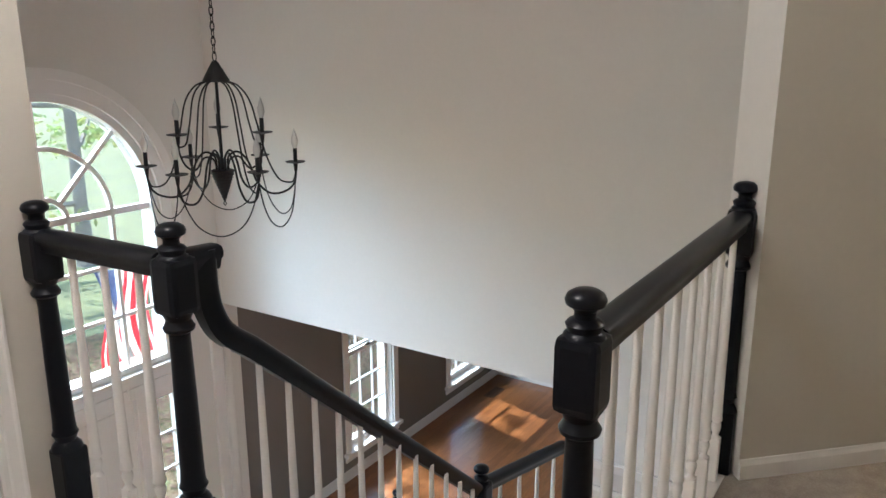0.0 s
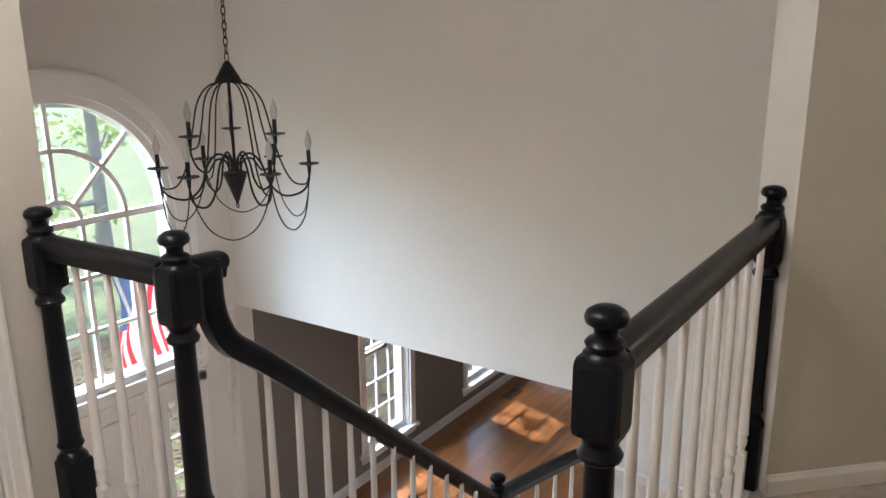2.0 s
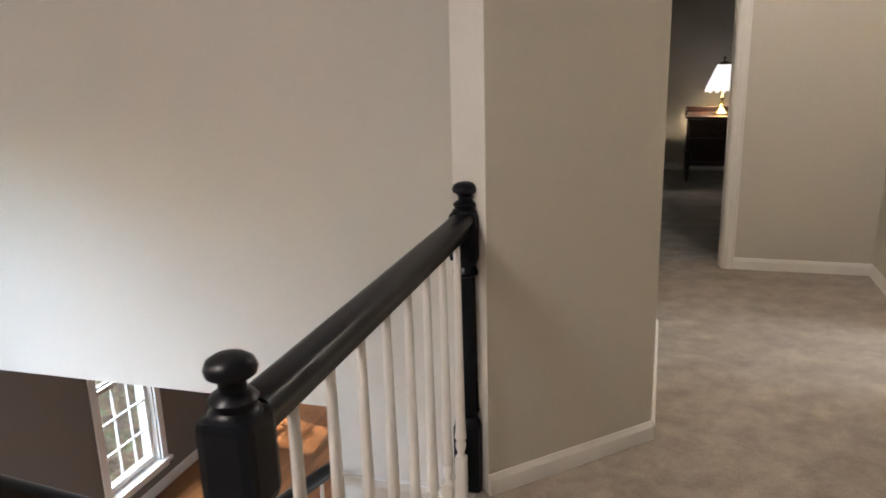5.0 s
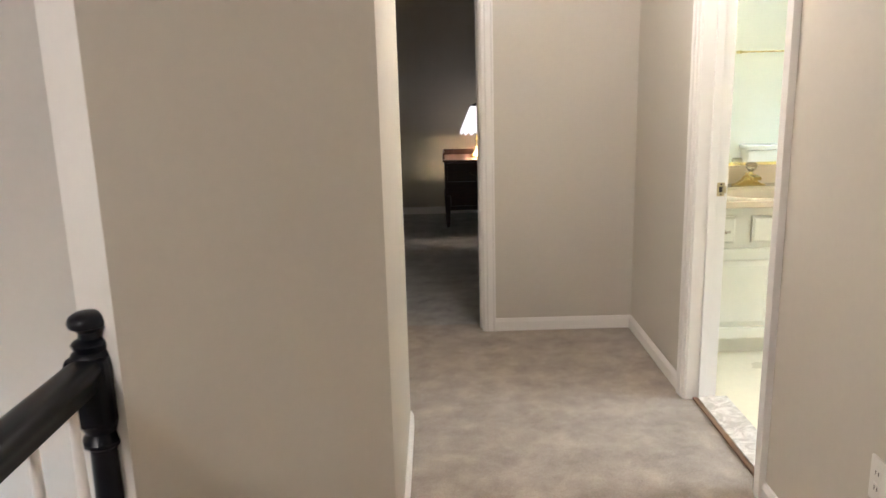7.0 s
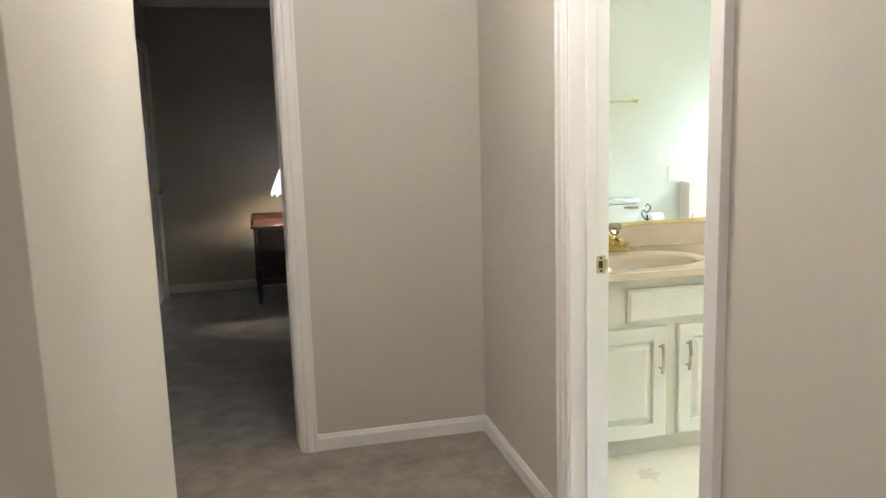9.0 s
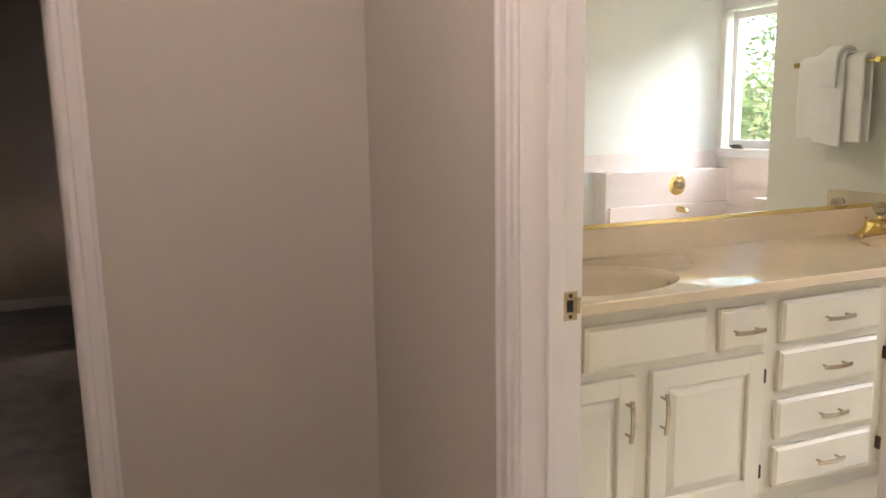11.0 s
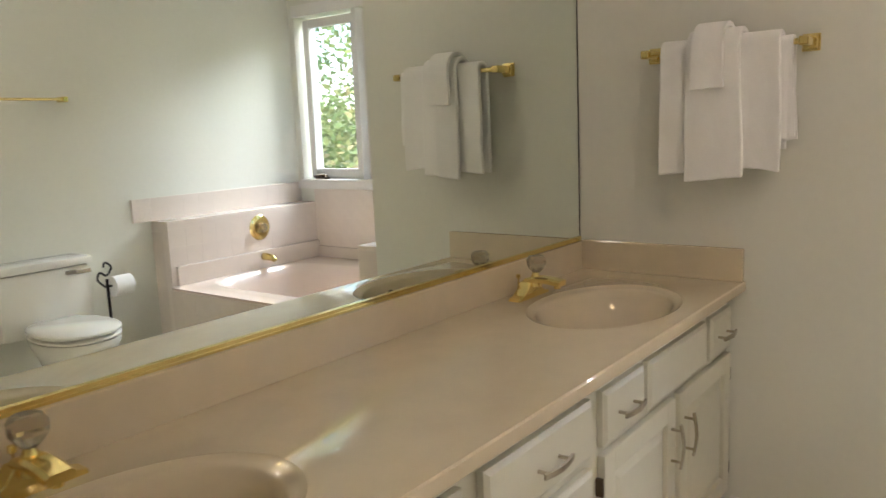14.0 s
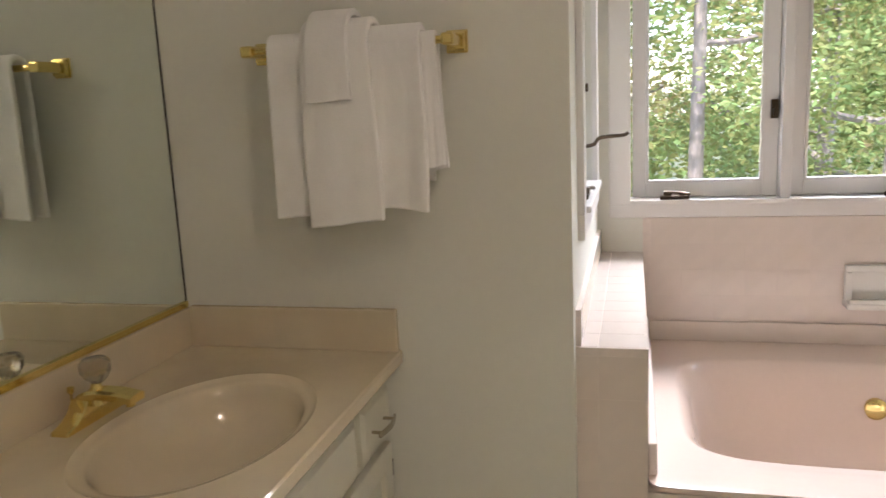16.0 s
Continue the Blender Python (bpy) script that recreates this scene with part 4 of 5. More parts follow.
# ---- bedroom ----
wall("wall_bedroom_west", [(XBED - 0.12, XBED, YN + 0.12, 8.40, 0, H), (XBED - 0.12, XBED, 9.13, YBED + 0.12, 0, H), (XBED - 0.12, XBED, 8.40, 9.13, 2.04, H), (XBED, -0.22, YN + 0.12, YN + 0.16, 0, H)], M_WALL, "beige bedroom wall with a closet door")
wall("wall_bedroom_north", [(XBED, 3.2, YBED, YBED + 0.12, 0, H)], M_WALL, "beige bedroom wall behind the lamp table")
wall("wall_bedroom_east", [(3.08, 3.2, 5.80, YBED, 0, H)], M_WALL, "beige bedroom wall")
wall("wall_bedroom_south", [(1.54, 3.2, 5.73, 5.80, 0, H)], M_WALL, "beige bedroom wall")
setting(link("ceiling_bedroom", box(1.42, 3.2, YN + 0.12, YBED + 0.12, H, H + 0.12), M_CEIL), "white bedroom ceiling", "ceiling")
cd = setting(link("door_bedroom_closet", box(XBED - 0.055, XBED - 0.015, 8.405, 9.125, 0.01, 2.035, 0.003), M_TRIM), "white closed closet door with casing", "door")
bm = bmesh.new()
casing_strip(bm, (XBED, 9.125, 0), (XBED, 9.125, 2.1), (0, 1, 0), (1, 0, 0))
casing_strip(bm, (XBED, 8.405, 0), (XBED, 8.405, 2.1), (0, -1, 0), (1, 0, 0))
casing_strip(bm, (XBED, 8.34, 2.035), (XBED, 9.19, 2.035), (0, 0, 1), (1, 0, 0))
part("casing", bm, M_TRIM, cd)
part("knob", lathe([(0.012, XBED - 0.015), (0.012, XBED + 0.02), (0.028, XBED + 0.035), (0.026, XBED + 0.055), (0.01, XBED + 0.06)], 16, (9.05, 0.93), 'x'), M_GOLD, cd, "brass knob", smooth=True)

tb = thing("lamp_table", "dark mahogany side table with a low gallery and one drawer", "side table", place=(0.405, 8.595, 0))
TW, TD, TH = 0.58, 0.50, 0.642
for px, py in ((0.0, 0.0), (TW - 0.045, 0), (0, TD - 0.045), (TW - 0.045, TD - 0.045)):
    part("leg", lathe([(0.014, 0), (0.018, 0.03), (0.024, 0.1), (0.024, 0.2), (0.03, 0.22), (0.03, 0.3)], 10, (px + 0.022, py + 0.022)), M_DARKWOOD, tb, smooth=True)
part("body", boxes([(0.0, TW, 0.012, TD, 0.16, 0.20), (0, 0.02, 0.0, TD, 0.20, TH - 0.02), (TW - 0.02, TW, 0, TD, 0.20, TH - 0.02), (0.02, TW - 0.02, TD - 0.02, TD, 0.2, TH - 0.02), (0.02, TW - 0.02, 0.03, 0.05, 0.2, 0.43)], 0.003), M_DARKWOOD, tb)
part("tabletop", box(-0.02, TW + 0.02, -0.02, TD + 0.01, TH - 0.02, TH, 0.006), M_DARKWOOD, tb)
part("gallery", boxes([(-0.015, 0.0, 0.10, TD + 0.005, TH, TH + 0.055), (TW, TW + 0.015, 0.10, TD + 0.005, TH, TH + 0.055), (0.0, TW, TD - 0.01, TD + 0.005, TH, TH + 0.055)], 0.004), M_DARKWOOD, tb)
dr = part("drawer", box(0.024, TW - 0.024, -0.012, 0.02, 0.44, TH - 0.03, 0.006), M_DARKWOOD, tb)
part("handle", tube(spline([(TW / 2 - 0.05, -0.012, 0.525), (TW / 2 - 0.045, -0.03, 0.51), (TW / 2, -0.034, 0.495), (TW / 2 + 0.045, -0.03, 0.51), (TW / 2 + 0.05, -0.012, 0.525)], 4), 0.004), M_HINGE, dr)

lp = thing("table_lamp", "lit brass table lamp with a fluted frosted glass shade", "lamp", place=(0.728, 8.85, TH))
lp.scale = (1.0, 1.0, 1.06)
part("base", lathe([(0.075, 0.0), (0.075, 0.012), (0.066, 0.02), (0.05, 0.03), (0.035, 0.05), (0.022, 0.062), (0.018, 0.075)], 20), M_GOLD, lp, smooth=True)
part("stem", lathe([(0.018, 0.073), (0.024, 0.085), (0.014, 0.10), (0.012, 0.13), (0.022, 0.155), (0.014, 0.175), (0.012, 0.20), (0.05, 0.215), (0.05, 0.222), (0.012, 0.23), (0.008, 0.31)], 18), M_GOLD, lp, smooth=True)


def fluted_shade():
    bm = bmesh.new()
    n = 64
    rows = [(0.165, 0.215), (0.150, 0.255), (0.118, 0.33), (0.085, 0.405), (0.062, 0.455)]
    rings = []
    for k, (r, z) in enumerate(rows):
        ring = []
        for i in range(n):
            a = 2 * math.pi * i / n
            w = 1 + 0.045 * math.cos(16 * a) * (1 - 0.6 * k / 4)
            dz = 0.014 * math.cos(16 * a) if k == 0 else 0
            ring.append(bm.verts.new((r * w * math.cos(a), r * w * math.sin(a), z - dz)))
        rings.append(ring)
    for p, q in zip(rings, rings[1:]):
        for i in range(n):
            bm.faces.new((p[i], p[(i + 1) % n], q[(i + 1) % n], q[i]))
    bm.normal_update()
    bmesh.ops.solidify(bm, geom=bm.faces[:], thickness=0.003)
    return bm


part("shade", fluted_shade(), M_SHADE, lp, "white fluted frosted glass shade", smooth=True)
part("top_cap", lathe([(0.064, 0.452), (0.060, 0.462), (0.03, 0.475), (0.008, 0.482), (0.006, 0.5), (0.012, 0.512), (0.004, 0.525)], 18), M_HINGE, lp, smooth=True)

# ---- bathroom shell ----
XE, YS, YM, XV = 5.25, 2.77, 5.60, 4.005     # window wall, south wall, mirror wall, side wall of the vanity
YA = 4.602                                    # north face of the tub alcove
setting(link("floor_bath", box(1.54, XE + 0.2, YS - 0.1, YM + 0.1, -0.3, -0.001), M_VINYL), "cream sheet-vinyl bathroom floor", "floor")
setting(link("ceiling_bath", box(1.54, XE + 0.2, YS - 0.1, YM + 0.12, H, H + 0.12), M_CEIL), "white bathroom ceiling", "ceiling")
wall("wall_bath_north", [(1.54, XV + 0.12, YM, YM + 0.12, -0.3, H)], M_BATHWALL, "pale bathroom wall behind the mirror")
wall("wall_bath_east_stub", [(XV, XV + 0.12, YA + 0.12, YM, -0.3, H)], M_BATHWALL, "pale bathroom wall with a towel bar")
wall("wall_bath_south", [(1.54, XE + 0.2, YS - 0.12, YS, -0.3, H)], M_BATHWALL, "pale bathroom wall behind the toilet")
wall("wall_bath_west", [(1.54, 1.546, YS, DJ0 - 0.023, -0.3, H), (1.54, 1.546, DJ1 + 0.023, YM, -0.3, H), (1.54, 1.546, DJ0 - 0.023, DJ1 + 0.023, 2.081, H)], M_BATHWALL, "pale bathroom wall beside the door")
NW0, NW1, NZ0, NZ1 = 4.26, 4.92, 1.10, 2.10
wall("wall_alcove_north", [(XV, NW0, YA, YA + 0.12, -0.3, H), (NW1, XE + 0.2, YA, YA + 0.12, -0.3, H), (NW0, NW1, YA, YA + 0.12, -0.3, NZ0), (NW0, NW1, YA, YA + 0.12, NZ1, H)], M_BATHWALL, "pale tub alcove wall with a side window")
W0, W1, WZ0, WZ1 = 2.822, 4.482, 0.988, 2.10
wall("wall_bath_east", [(XE, XE + 0.2, YS, W0, -0.3, H), (XE, XE + 0.2, W1, YA, -0.3, H), (XE, XE + 0.2, W0, W1, -0.3, WZ0), (XE, XE + 0.2, W0, W1, WZ1, H)], M_BATHWALL, "pale bathroom wall with three casement windows")
baseboard("baseboard_bath_side", (XV, YA), (XV, 5.05), (-1, 0))
baseboard("baseboard_bath_south", (1.56, YS), (4.05, YS), (0, 1))


# ---- casement windows ----
def casement(name, m, width, height, label, group, latch=True):
    """A casement sash: local x across, z up, y towards the outside."""
    w = thing(name, label, "window", group)
    w["kind"] = "structure"
    part("sash", boxes([(0, 0.05, 0.03, 0.075, 0, height), (width - 0.05, width, 0.03, 0.075, 0, height), (0.05, width - 0.05, 0.03, 0.075, 0, 0.055), (0.05, width - 0.05, 0.03, 0.075, height - 0.055, height)], 0.004), M_TRIM, w)
    part("glazing_bead", boxes([(0.05, 0.060, 0.022, 0.05, 0.055, height - 0.055), (width - 0.060, width - 0.05, 0.022, 0.05, 0.055, height - 0.055), (0.06, width - 0.06, 0.022, 0.05, 0.055, 0.065)], 0.002), M_TRIM, w)
    g = part("pane", box(0.048, width - 0.048, 0.050, 0.054, 0.052, height - 0.052), M_GLASS, w)
    g.visible_shadow = False
    cx = 0.0 if latch else width - 0.305
    op = part("crank", boxes([(cx + 0.10, cx + 0.205, -0.035, 0.0, -0.003, 0.012), (cx + 0.112, cx + 0.142, -0.038, -0.008, 0.0121, 0.030), (cx + 0.168, cx + 0.190, -0.034, -0.010, 0.0121, 0.026)], 0.004), M_HINGE, w, "dark bronze crank operator")
    part("crank_handle", tube(spline([(cx + 0.127, -0.030, 0.024), (cx + 0.15, -0.042, 0.026), (cx + 0.205, -0.044, 0.018)], 4), 0.0055), M_HINGE, op)
    if latch:
        part("latch", boxes([(width - 0.03, width - 0.004, 0.008, 0.03, 0.280, 0.348), (width - 0.024, width - 0.012, -0.012, 0.01, 0.290, 0.317)], 0.003), M_HINGE, w, "dark bronze sash latch")
    w.matrix_world = m
    return w


for k in range(3):
    ytop = 4.472 - 0.553 * k
    casement("window_bath", pose(XE + 0.02, ytop, WZ0 + 0.02, 0, 0, -90), 0.513, 1.07, "white wooden casement window with a bronze crank", "bathroom casements", k == 0)
wt = setting(link("window_trim_bath", boxes([(XE - 0.018, XE, W0 - 0.05, W1 + 0.075, 0.940, WZ0 + 0.004), (XE - 0.03, XE + 0.09, W0, W1, WZ0, WZ0 + 0.018), (XE - 0.018, XE, W1 - 0.004, W1 + 0.075, WZ0 + 0.004, WZ1 + 0.07),
                                             (XE - 0.01, XE + 0.1, 3.921, 3.957, WZ0 + 0.018, WZ1), (XE - 0.01, XE + 0.1, 3.368, 3.404, WZ0 + 0.018, WZ1), (XE - 0.018, XE, W0, W1 - 0.004, WZ1 - 0.004, WZ1 + 0.07)], 0.003), M_TRIM),
             "white moulded window trim over the tub", "trim")
side_window = casement("window_bath_side", pose(NW0 + 0.03, YA + 0.02, NZ0 + 0.02, 0, 0, 0), NW1 - NW0 - 0.06, NZ1 - NZ0 - 0.03, "white wooden casement window on the tub's side wall", "bathroom casements")
part("lever_handle", tube(spline([(0.45, 0.03, 0.120), (0.45, -0.03, 0.125), (0.455, -0.05, 0.145), (0.46, -0.085, 0.150), (0.462, -0.125, 0.152), (0.463, -0.138, 0.160)], 4), 0.006, 8), M_HINGE, side_window, "dark bronze lever handle")
setting(link("window_trim_side", boxes([(NW0 - 0.07, NW1 + 0.07, YA - 0.018, YA, NZ0 - 0.06, NZ0 + 0.004), (NW0 - 0.07, NW0 + 0.004, YA - 0.018, YA, NZ0 + 0.004, NZ1 + 0.07), (NW1 - 0.004, NW1 + 0.07, YA - 0.018, YA, NZ0 + 0.004, NZ1 + 0.07),
                                        (NW0, NW1, YA - 0.03, YA + 0.1, NZ0, NZ0 + 0.018)], 0.003), M_TRIM), "white window trim beside the tub", "trim")

# ---- tub surround ----
ZD = 0.47
tub_s = setting(link("tub_deck_frame", boxes([(4.0430, 4.075, 2.93, 4.434, 0.0, ZD - 0.015)]), M_GROUT), "blush tiled tub apron", "tub apron")
ledge_n = setting(link("ledge_north", box(4.0643, XE, 4.4344, YA, 0.0, 0.8052), M_GROUT), "blush tiled half wall beside the tub", "half wall")
ledge_s = setting(link("ledge_south", box(4.0704, XE, YS, 2.9296, 0.0, 0.8496), M_GROUT), "blush tiled half wall behind the tub taps", "half wall")
splash_e = setting(link("tile_field_east", box(XE - 0.0137, XE, 2.93, 4.434, ZD, 0.938), M_GROUT), "blush tiled wall under the bathroom windows", "tiled wall")
splash_s = setting(link("tile_field_south", box(3.952, XE - 0.0135, YS, YS + 0.0127, 0.850, 0.985), M_GROUT), "blush tile border above the half wall", "tiled wall")
splash_n = setting(link("tile_field_north", box(4.072, XE - 0.0135, YA - 0.0123, YA, 0.806, 0.895), M_GROUT), "blush tile border above the half wall", "tiled wall")
tile_meshes = {}


def tile(parent, x0, x1, y0, y1, z0, z1):
    key = tuple(round(v, 3) for v in (x1 - x0, y1 - y0, z1 - z0))
    if key not in tile_meshes:
        bm = box(-key[0] / 2, key[0] / 2, -key[1] / 2, key[1] / 2, -key[2] / 2, key[2] / 2)
        bmesh.ops.bevel(bm, geom=bm.edges[:], offset=0.0005, segments=1, affect='EDGES')
        me = bpy.data.meshes.new("tile")
        bm.to_mesh(me)
        bm.free()
        me.materials.append(M_TILE)
        tile_meshes[key] = me
    ob = new("tile", tile_meshes[key])
    ob.location = ((x0 + x1) / 2, (y0 + y1) / 2, (z0 + z1) / 2)
    ob.parent = parent


TS, GJ = 0.108, 0.0009
tub = thing("bathtub", "blush acrylic drop-in bathtub with a wide deck", "bathtub")


def super_ring(bm, cx, cy, a, b, p, z, n=56):
    ring = []
    for i in range(n):
        t = 2 * math.pi * i / n
        c, s = math.cos(t), math.sin(t)
        ring.append(bm.verts.new((cx + a * math.copysign(abs(c) ** (2 / p), c), cy + b * math.copysign(abs(s) ** (2 / p), s), z)))
    return ring


def tub_shell():
    bm = bmesh.new()
    cx, cy = 4.605, 3.672
    rows = [(0.605, 0.752, 40.0, ZD), (0.408, 0.672, 6.0, ZD + 0.004), (0.392, 0.656, 5.6, ZD - 0.006), (0.362, 0.622, 5.0, ZD - 0.06), (0.300, 0.57, 4.4, ZD - 0.30), (0.25, 0.50, 3.6, ZD - 0.38), (0.0, 0.0, 2.0, ZD - 0.39)]
    rings = []
    for a, b, p, z in rows:
        if a == 0:
            continue
        rings.append(super_ring(bm, 4.650 if a > 0.6 else cx, 3.682 if a > 0.6 else cy, a, b, p, z))
    for p, q in zip(rings, rings[1:]):
        for i in range(len(p)):
            bm.faces.new((p[i], p[(i + 1) % len(p)], q[(i + 1) % len(p)], q[i]))
    bm.faces.new(rings[-1])
    low = [bm.verts.new((v.co.x, v.co.y, ZD - 0.014)) for v in rings[0]]
    for i in range(len(low)):
        bm.faces.new((rings[0][i], rings[0][(i + 1) % len(low)], low[(i + 1) % len(low)], low[i]))
    return bm


part("shell", tub_shell(), M_TUB, tub, smooth=True)
for row in ((4.10, XE - 0.014, 4.412, 4.4335, ZD, 0.555), (4.10, XE - 0.014, 2.9305, 2.952, ZD, 0.585), (XE - 0.036, XE - 0.0145, 2.953, 4.411, ZD, 0.545)):
    part("flange", box(*row, 0.005), M_TILE, tub)
part("overflow", lathe([(0.036, 4.955), (0.036, 4.938), (0.028, 4.932), (0.004, 4.930)], 22, (3.690, 0.335), 'x'), M_GOLD, tub, "polished brass overflow plate", smooth=True)

sd2 = thing("soap_dish", "white ceramic soap dish set in the tiled wall", "soap dish", place=(XE - 0.0135, 3.648, 0.692))
part("frame", boxes([(-0.034, 0, -0.088, 0.088, 0.048, 0.072), (-0.034, 0, -0.088, -0.066, -0.055, 0.0479), (-0.034, 0, 0.066, 0.088, -0.055, 0.0479)], 0.006), M_PORCELAIN, sd2)
part("back", box(-0.012, 0.0, -0.0659, 0.0659, -0.055, 0.0479), M_PORCELAIN, sd2)
part("tray", box(-0.085, 0, -0.092, 0.092, -0.078, -0.0551, 0.009), M_PORCELAIN, sd2)
part("tray_lip", box(-0.085, -0.072, -0.085, 0.085, -0.056, -0.040, 0.005), M_PORCELAIN, sd2)

tap = thing("tub_faucet", "polished brass tub spout below a round valve plate", "faucet", place=(4.737, 2.922, 0))
part("valve_plate", lathe([(0.082, 0.0), (0.082, 0.008), (0.070, 0.016), (0.045, 0.020), (0.04, 0.02)], 32, (0, 0.733), 'y'), M_GOLD, tap, smooth=True)
part("valve_knob", lathe([(0.030, 0.018), (0.034, 0.045), (0.026, 0.06), (0.01, 0.062)], 24, (0, 0.733), 'y'), M_KNOBGLASS, tap, smooth=True)
part("spout", tube([(0.0, 0.0, 0.545), (0.0, 0.06, 0.545), (0.0, 0.12, 0.54), (0.0, 0.135, 0.525)], (0.026, 0.024, 0.020, 0.016), 16), M_GOLD, tap, smooth=True)

# ---- vanity ----
van = thing("vanity_cabinet", "long cream painted bathroom vanity with raised-panel doors and drawers", "vanity")
FY = 5.055
part("body", boxes([(1.548, XV - 0.001, FY + 0.02, FY + 0.045, 0.09, 0.770), (1.548, 1.566, FY + 0.0451, YM - 0.002, 0.09, 0.770), (XV - 0.019, XV - 0.001, FY + 0.0451, YM - 0.002, 0.09, 0.770), (1.5661, XV - 0.0191, FY + 0.0451, YM - 0.002, 0.09, 0.108)], 0.0), M_CABINET, van)
part("toe_kick", box(1.548, XV - 0.001, FY + 0.085, YM - 0.01, 0.0, 0.09), M_CABINET, van)


def pull(parent, x, z, length, upright):
    h = length / 2
    if upright:
        pts = [(x, FY - 0.026, z - h), (x, FY - 0.032, z - h * 0.5), (x, FY - 0.035, z), (x, FY - 0.032, z + h * 0.5), (x, FY - 0.026, z + h)]
        posts = [(x, z - h * 0.72), (x, z + h * 0.72)]
        prof = ((-0.006, -0.003), (0.006, -0.003), (0.006, 0.003), (-0.006, 0.003))
        bm = add_sweep(bmesh.new(), pts, prof, (1, 0, 0))
    else:
        pts = [(x - h, FY - 0.026, z), (x - h * 0.5, FY - 0.032, z), (x, FY - 0.035, z), (x + h * 0.5, FY - 0.032, z), (x + h, FY - 0.026, z)]
        posts = [(x - h * 0.72, z), (x + h * 0.72, z)]
        bm = add_sweep(bmesh.new(), pts, ((-0.006, -0.003), (0.006, -0.003), (0.006, 0.003), (-0.006, 0.003)), (0, 0, 1))
    for px, pz in posts:
        add_tube(bm, [(px, FY + 0.004, pz), (px, FY - 0.031, pz)], 0.0042, 8)
    part("pull", bm, M_NICKEL, parent, "brushed nickel bow pull")


def front(name, x0, x1, z0, z1):
    """A drawer front with a stepped, chamfered edge."""
    bm = box(x0, x1, FY + 0.004, FY + 0.0195, z0, z1, 0.002)
    bm2 = bmesh.new()
    c = 0.012
    a = [bm.verts.new(p) for p in ((x0 + 0.003, FY + 0.004, z0 + 0.003), (x1 - 0.003, FY + 0.004, z0 + 0.003), (x1 - 0.003, FY + 0.004, z1 - 0.003), (x0 + 0.003, FY + 0.004, z1 - 0.003))]
    b = [bm.verts.new(p) for p in ((x0 + c, FY - 0.002, z0 + c), (x1 - c, FY - 0.002, z0 + c), (x1 - c, FY - 0.002, z1 - c), (x0 + c, FY - 0.002, z1 - c))]
    for i in range(4):
        bm.faces.new((a[i], a[(i + 1) % 4], b[(i + 1) % 4], b[i]))
    bm.faces.new(b)
    bm2.free()
    return part(name, bm, M_CABINET, van)


def cabinet_door(x0, x1, z0, z1, pull_side, hinge_side):
    s = 0.058
    d = part("door", box(x0 + 0.002, x1 - 0.002, FY + 0.0145, FY + 0.0195, z0 + 0.002, z1 - 0.002), M_CABINET, van)
    part("stile", box(x0, x0 + s, FY, FY + 0.019, z0, z1, 0.004), M_CABINET, d)
    part("stile", box(x1 - s, x1, FY, FY + 0.019, z0, z1, 0.004), M_CABINET, d)
    part("rail", box(x0 + s - 0.003, x1 - s + 0.003, FY + 0.0005, FY + 0.0188, z0, z0 + s, 0.004), M_CABINET, d)
    part("rail", box(x0 + s - 0.003, x1 - s + 0.003, FY + 0.0005, FY + 0.0188, z1 - s, z1, 0.004), M_CABINET, d)
    bm = bmesh.new()
    px0, px1, pz0, pz1, c = x0 + s, x1 - s, z0 + s, z1 - s, 0.032
    a = [bm.verts.new(p) for p in ((px0, FY + 0.014, pz0), (px1, FY + 0.014, pz0), (px1, FY + 0.014, pz1), (px0, FY + 0.014, pz1))]
    b = [bm.verts.new(p) for p in ((px0 + 0.008, FY + 0.013, pz0 + 0.008), (px1 - 0.008, FY + 0.013, pz0 + 0.008), (px1 - 0.008, FY + 0.013, pz1 - 0.008), (px0 + 0.008, FY + 0.013, pz1 - 0.008))]
    e = [bm.verts.new(p) for p in ((px0 + c, FY + 0.004, pz0 + c), (px1 - c, FY + 0.004, pz0 + c), (px1 - c, FY + 0.004, pz1 - c), (px0 + c, FY + 0.004, pz1 - c))]
    for p, q in ((a, b), (b, e)):
        for i in range(4):
            bm.faces.new((p[i], p[(i + 1) % 4], q[(i + 1) % 4], q[i]))
    bm.faces.new(e)
    part("panel", bm, M_CABINET, d)
    pull(d, x1 - 0.032 if pull_side > 0 else x0 + 0.032, z1 - 0.125, 0.125, True)
    hx = x1 + 0.006 if hinge_side > 0 else x0 - 0.006
    for z in (z1 - 0.075, z0 + 0.075):
        part("hinge", boxes([(hx - 0.005, hx + 0.005, FY + 0.002, FY + 0.0195, z - 0.022, z + 0.022)], 0.002), M_HINGE, d, "dark bronze hinge")


DZ0, DZ1 = 0.592, 0.725
for x0, x1, has in ((1.600, 1.785, True), (1.866, 2.288, False), (2.338, 2.514, True), (3.056, 3.290, True), (3.316, 3.760, False), (3.800, 3.992, True)):
    d = front("drawer" if has else "false_front", x0, x1, DZ0, DZ1)
    if has:
        pull(d, (x0 + x1) / 2 + (0.0 if x1 - x0 < 0.2 else 0.0), 0.655, 0.115, False)
for z0, z1 in ((0.593, 0.727), (0.433, 0.566), (0.270, 0.404), (0.108, 0.244)):
    d = front("drawer", 2.577, 3.000, z0, z1)
    pull(d, 2.798, (z0 + z1) / 2 - 0.002, 0.115, False)
cabinet_door(1.602, 2.038, 0.100, 0.565, 1, -1)
cabinet_door(2.095, 2.514, 0.100, 0.568, -1, 1)
cabinet_door(3.057, 3.503, 0.100, 0.572, 1, -1)
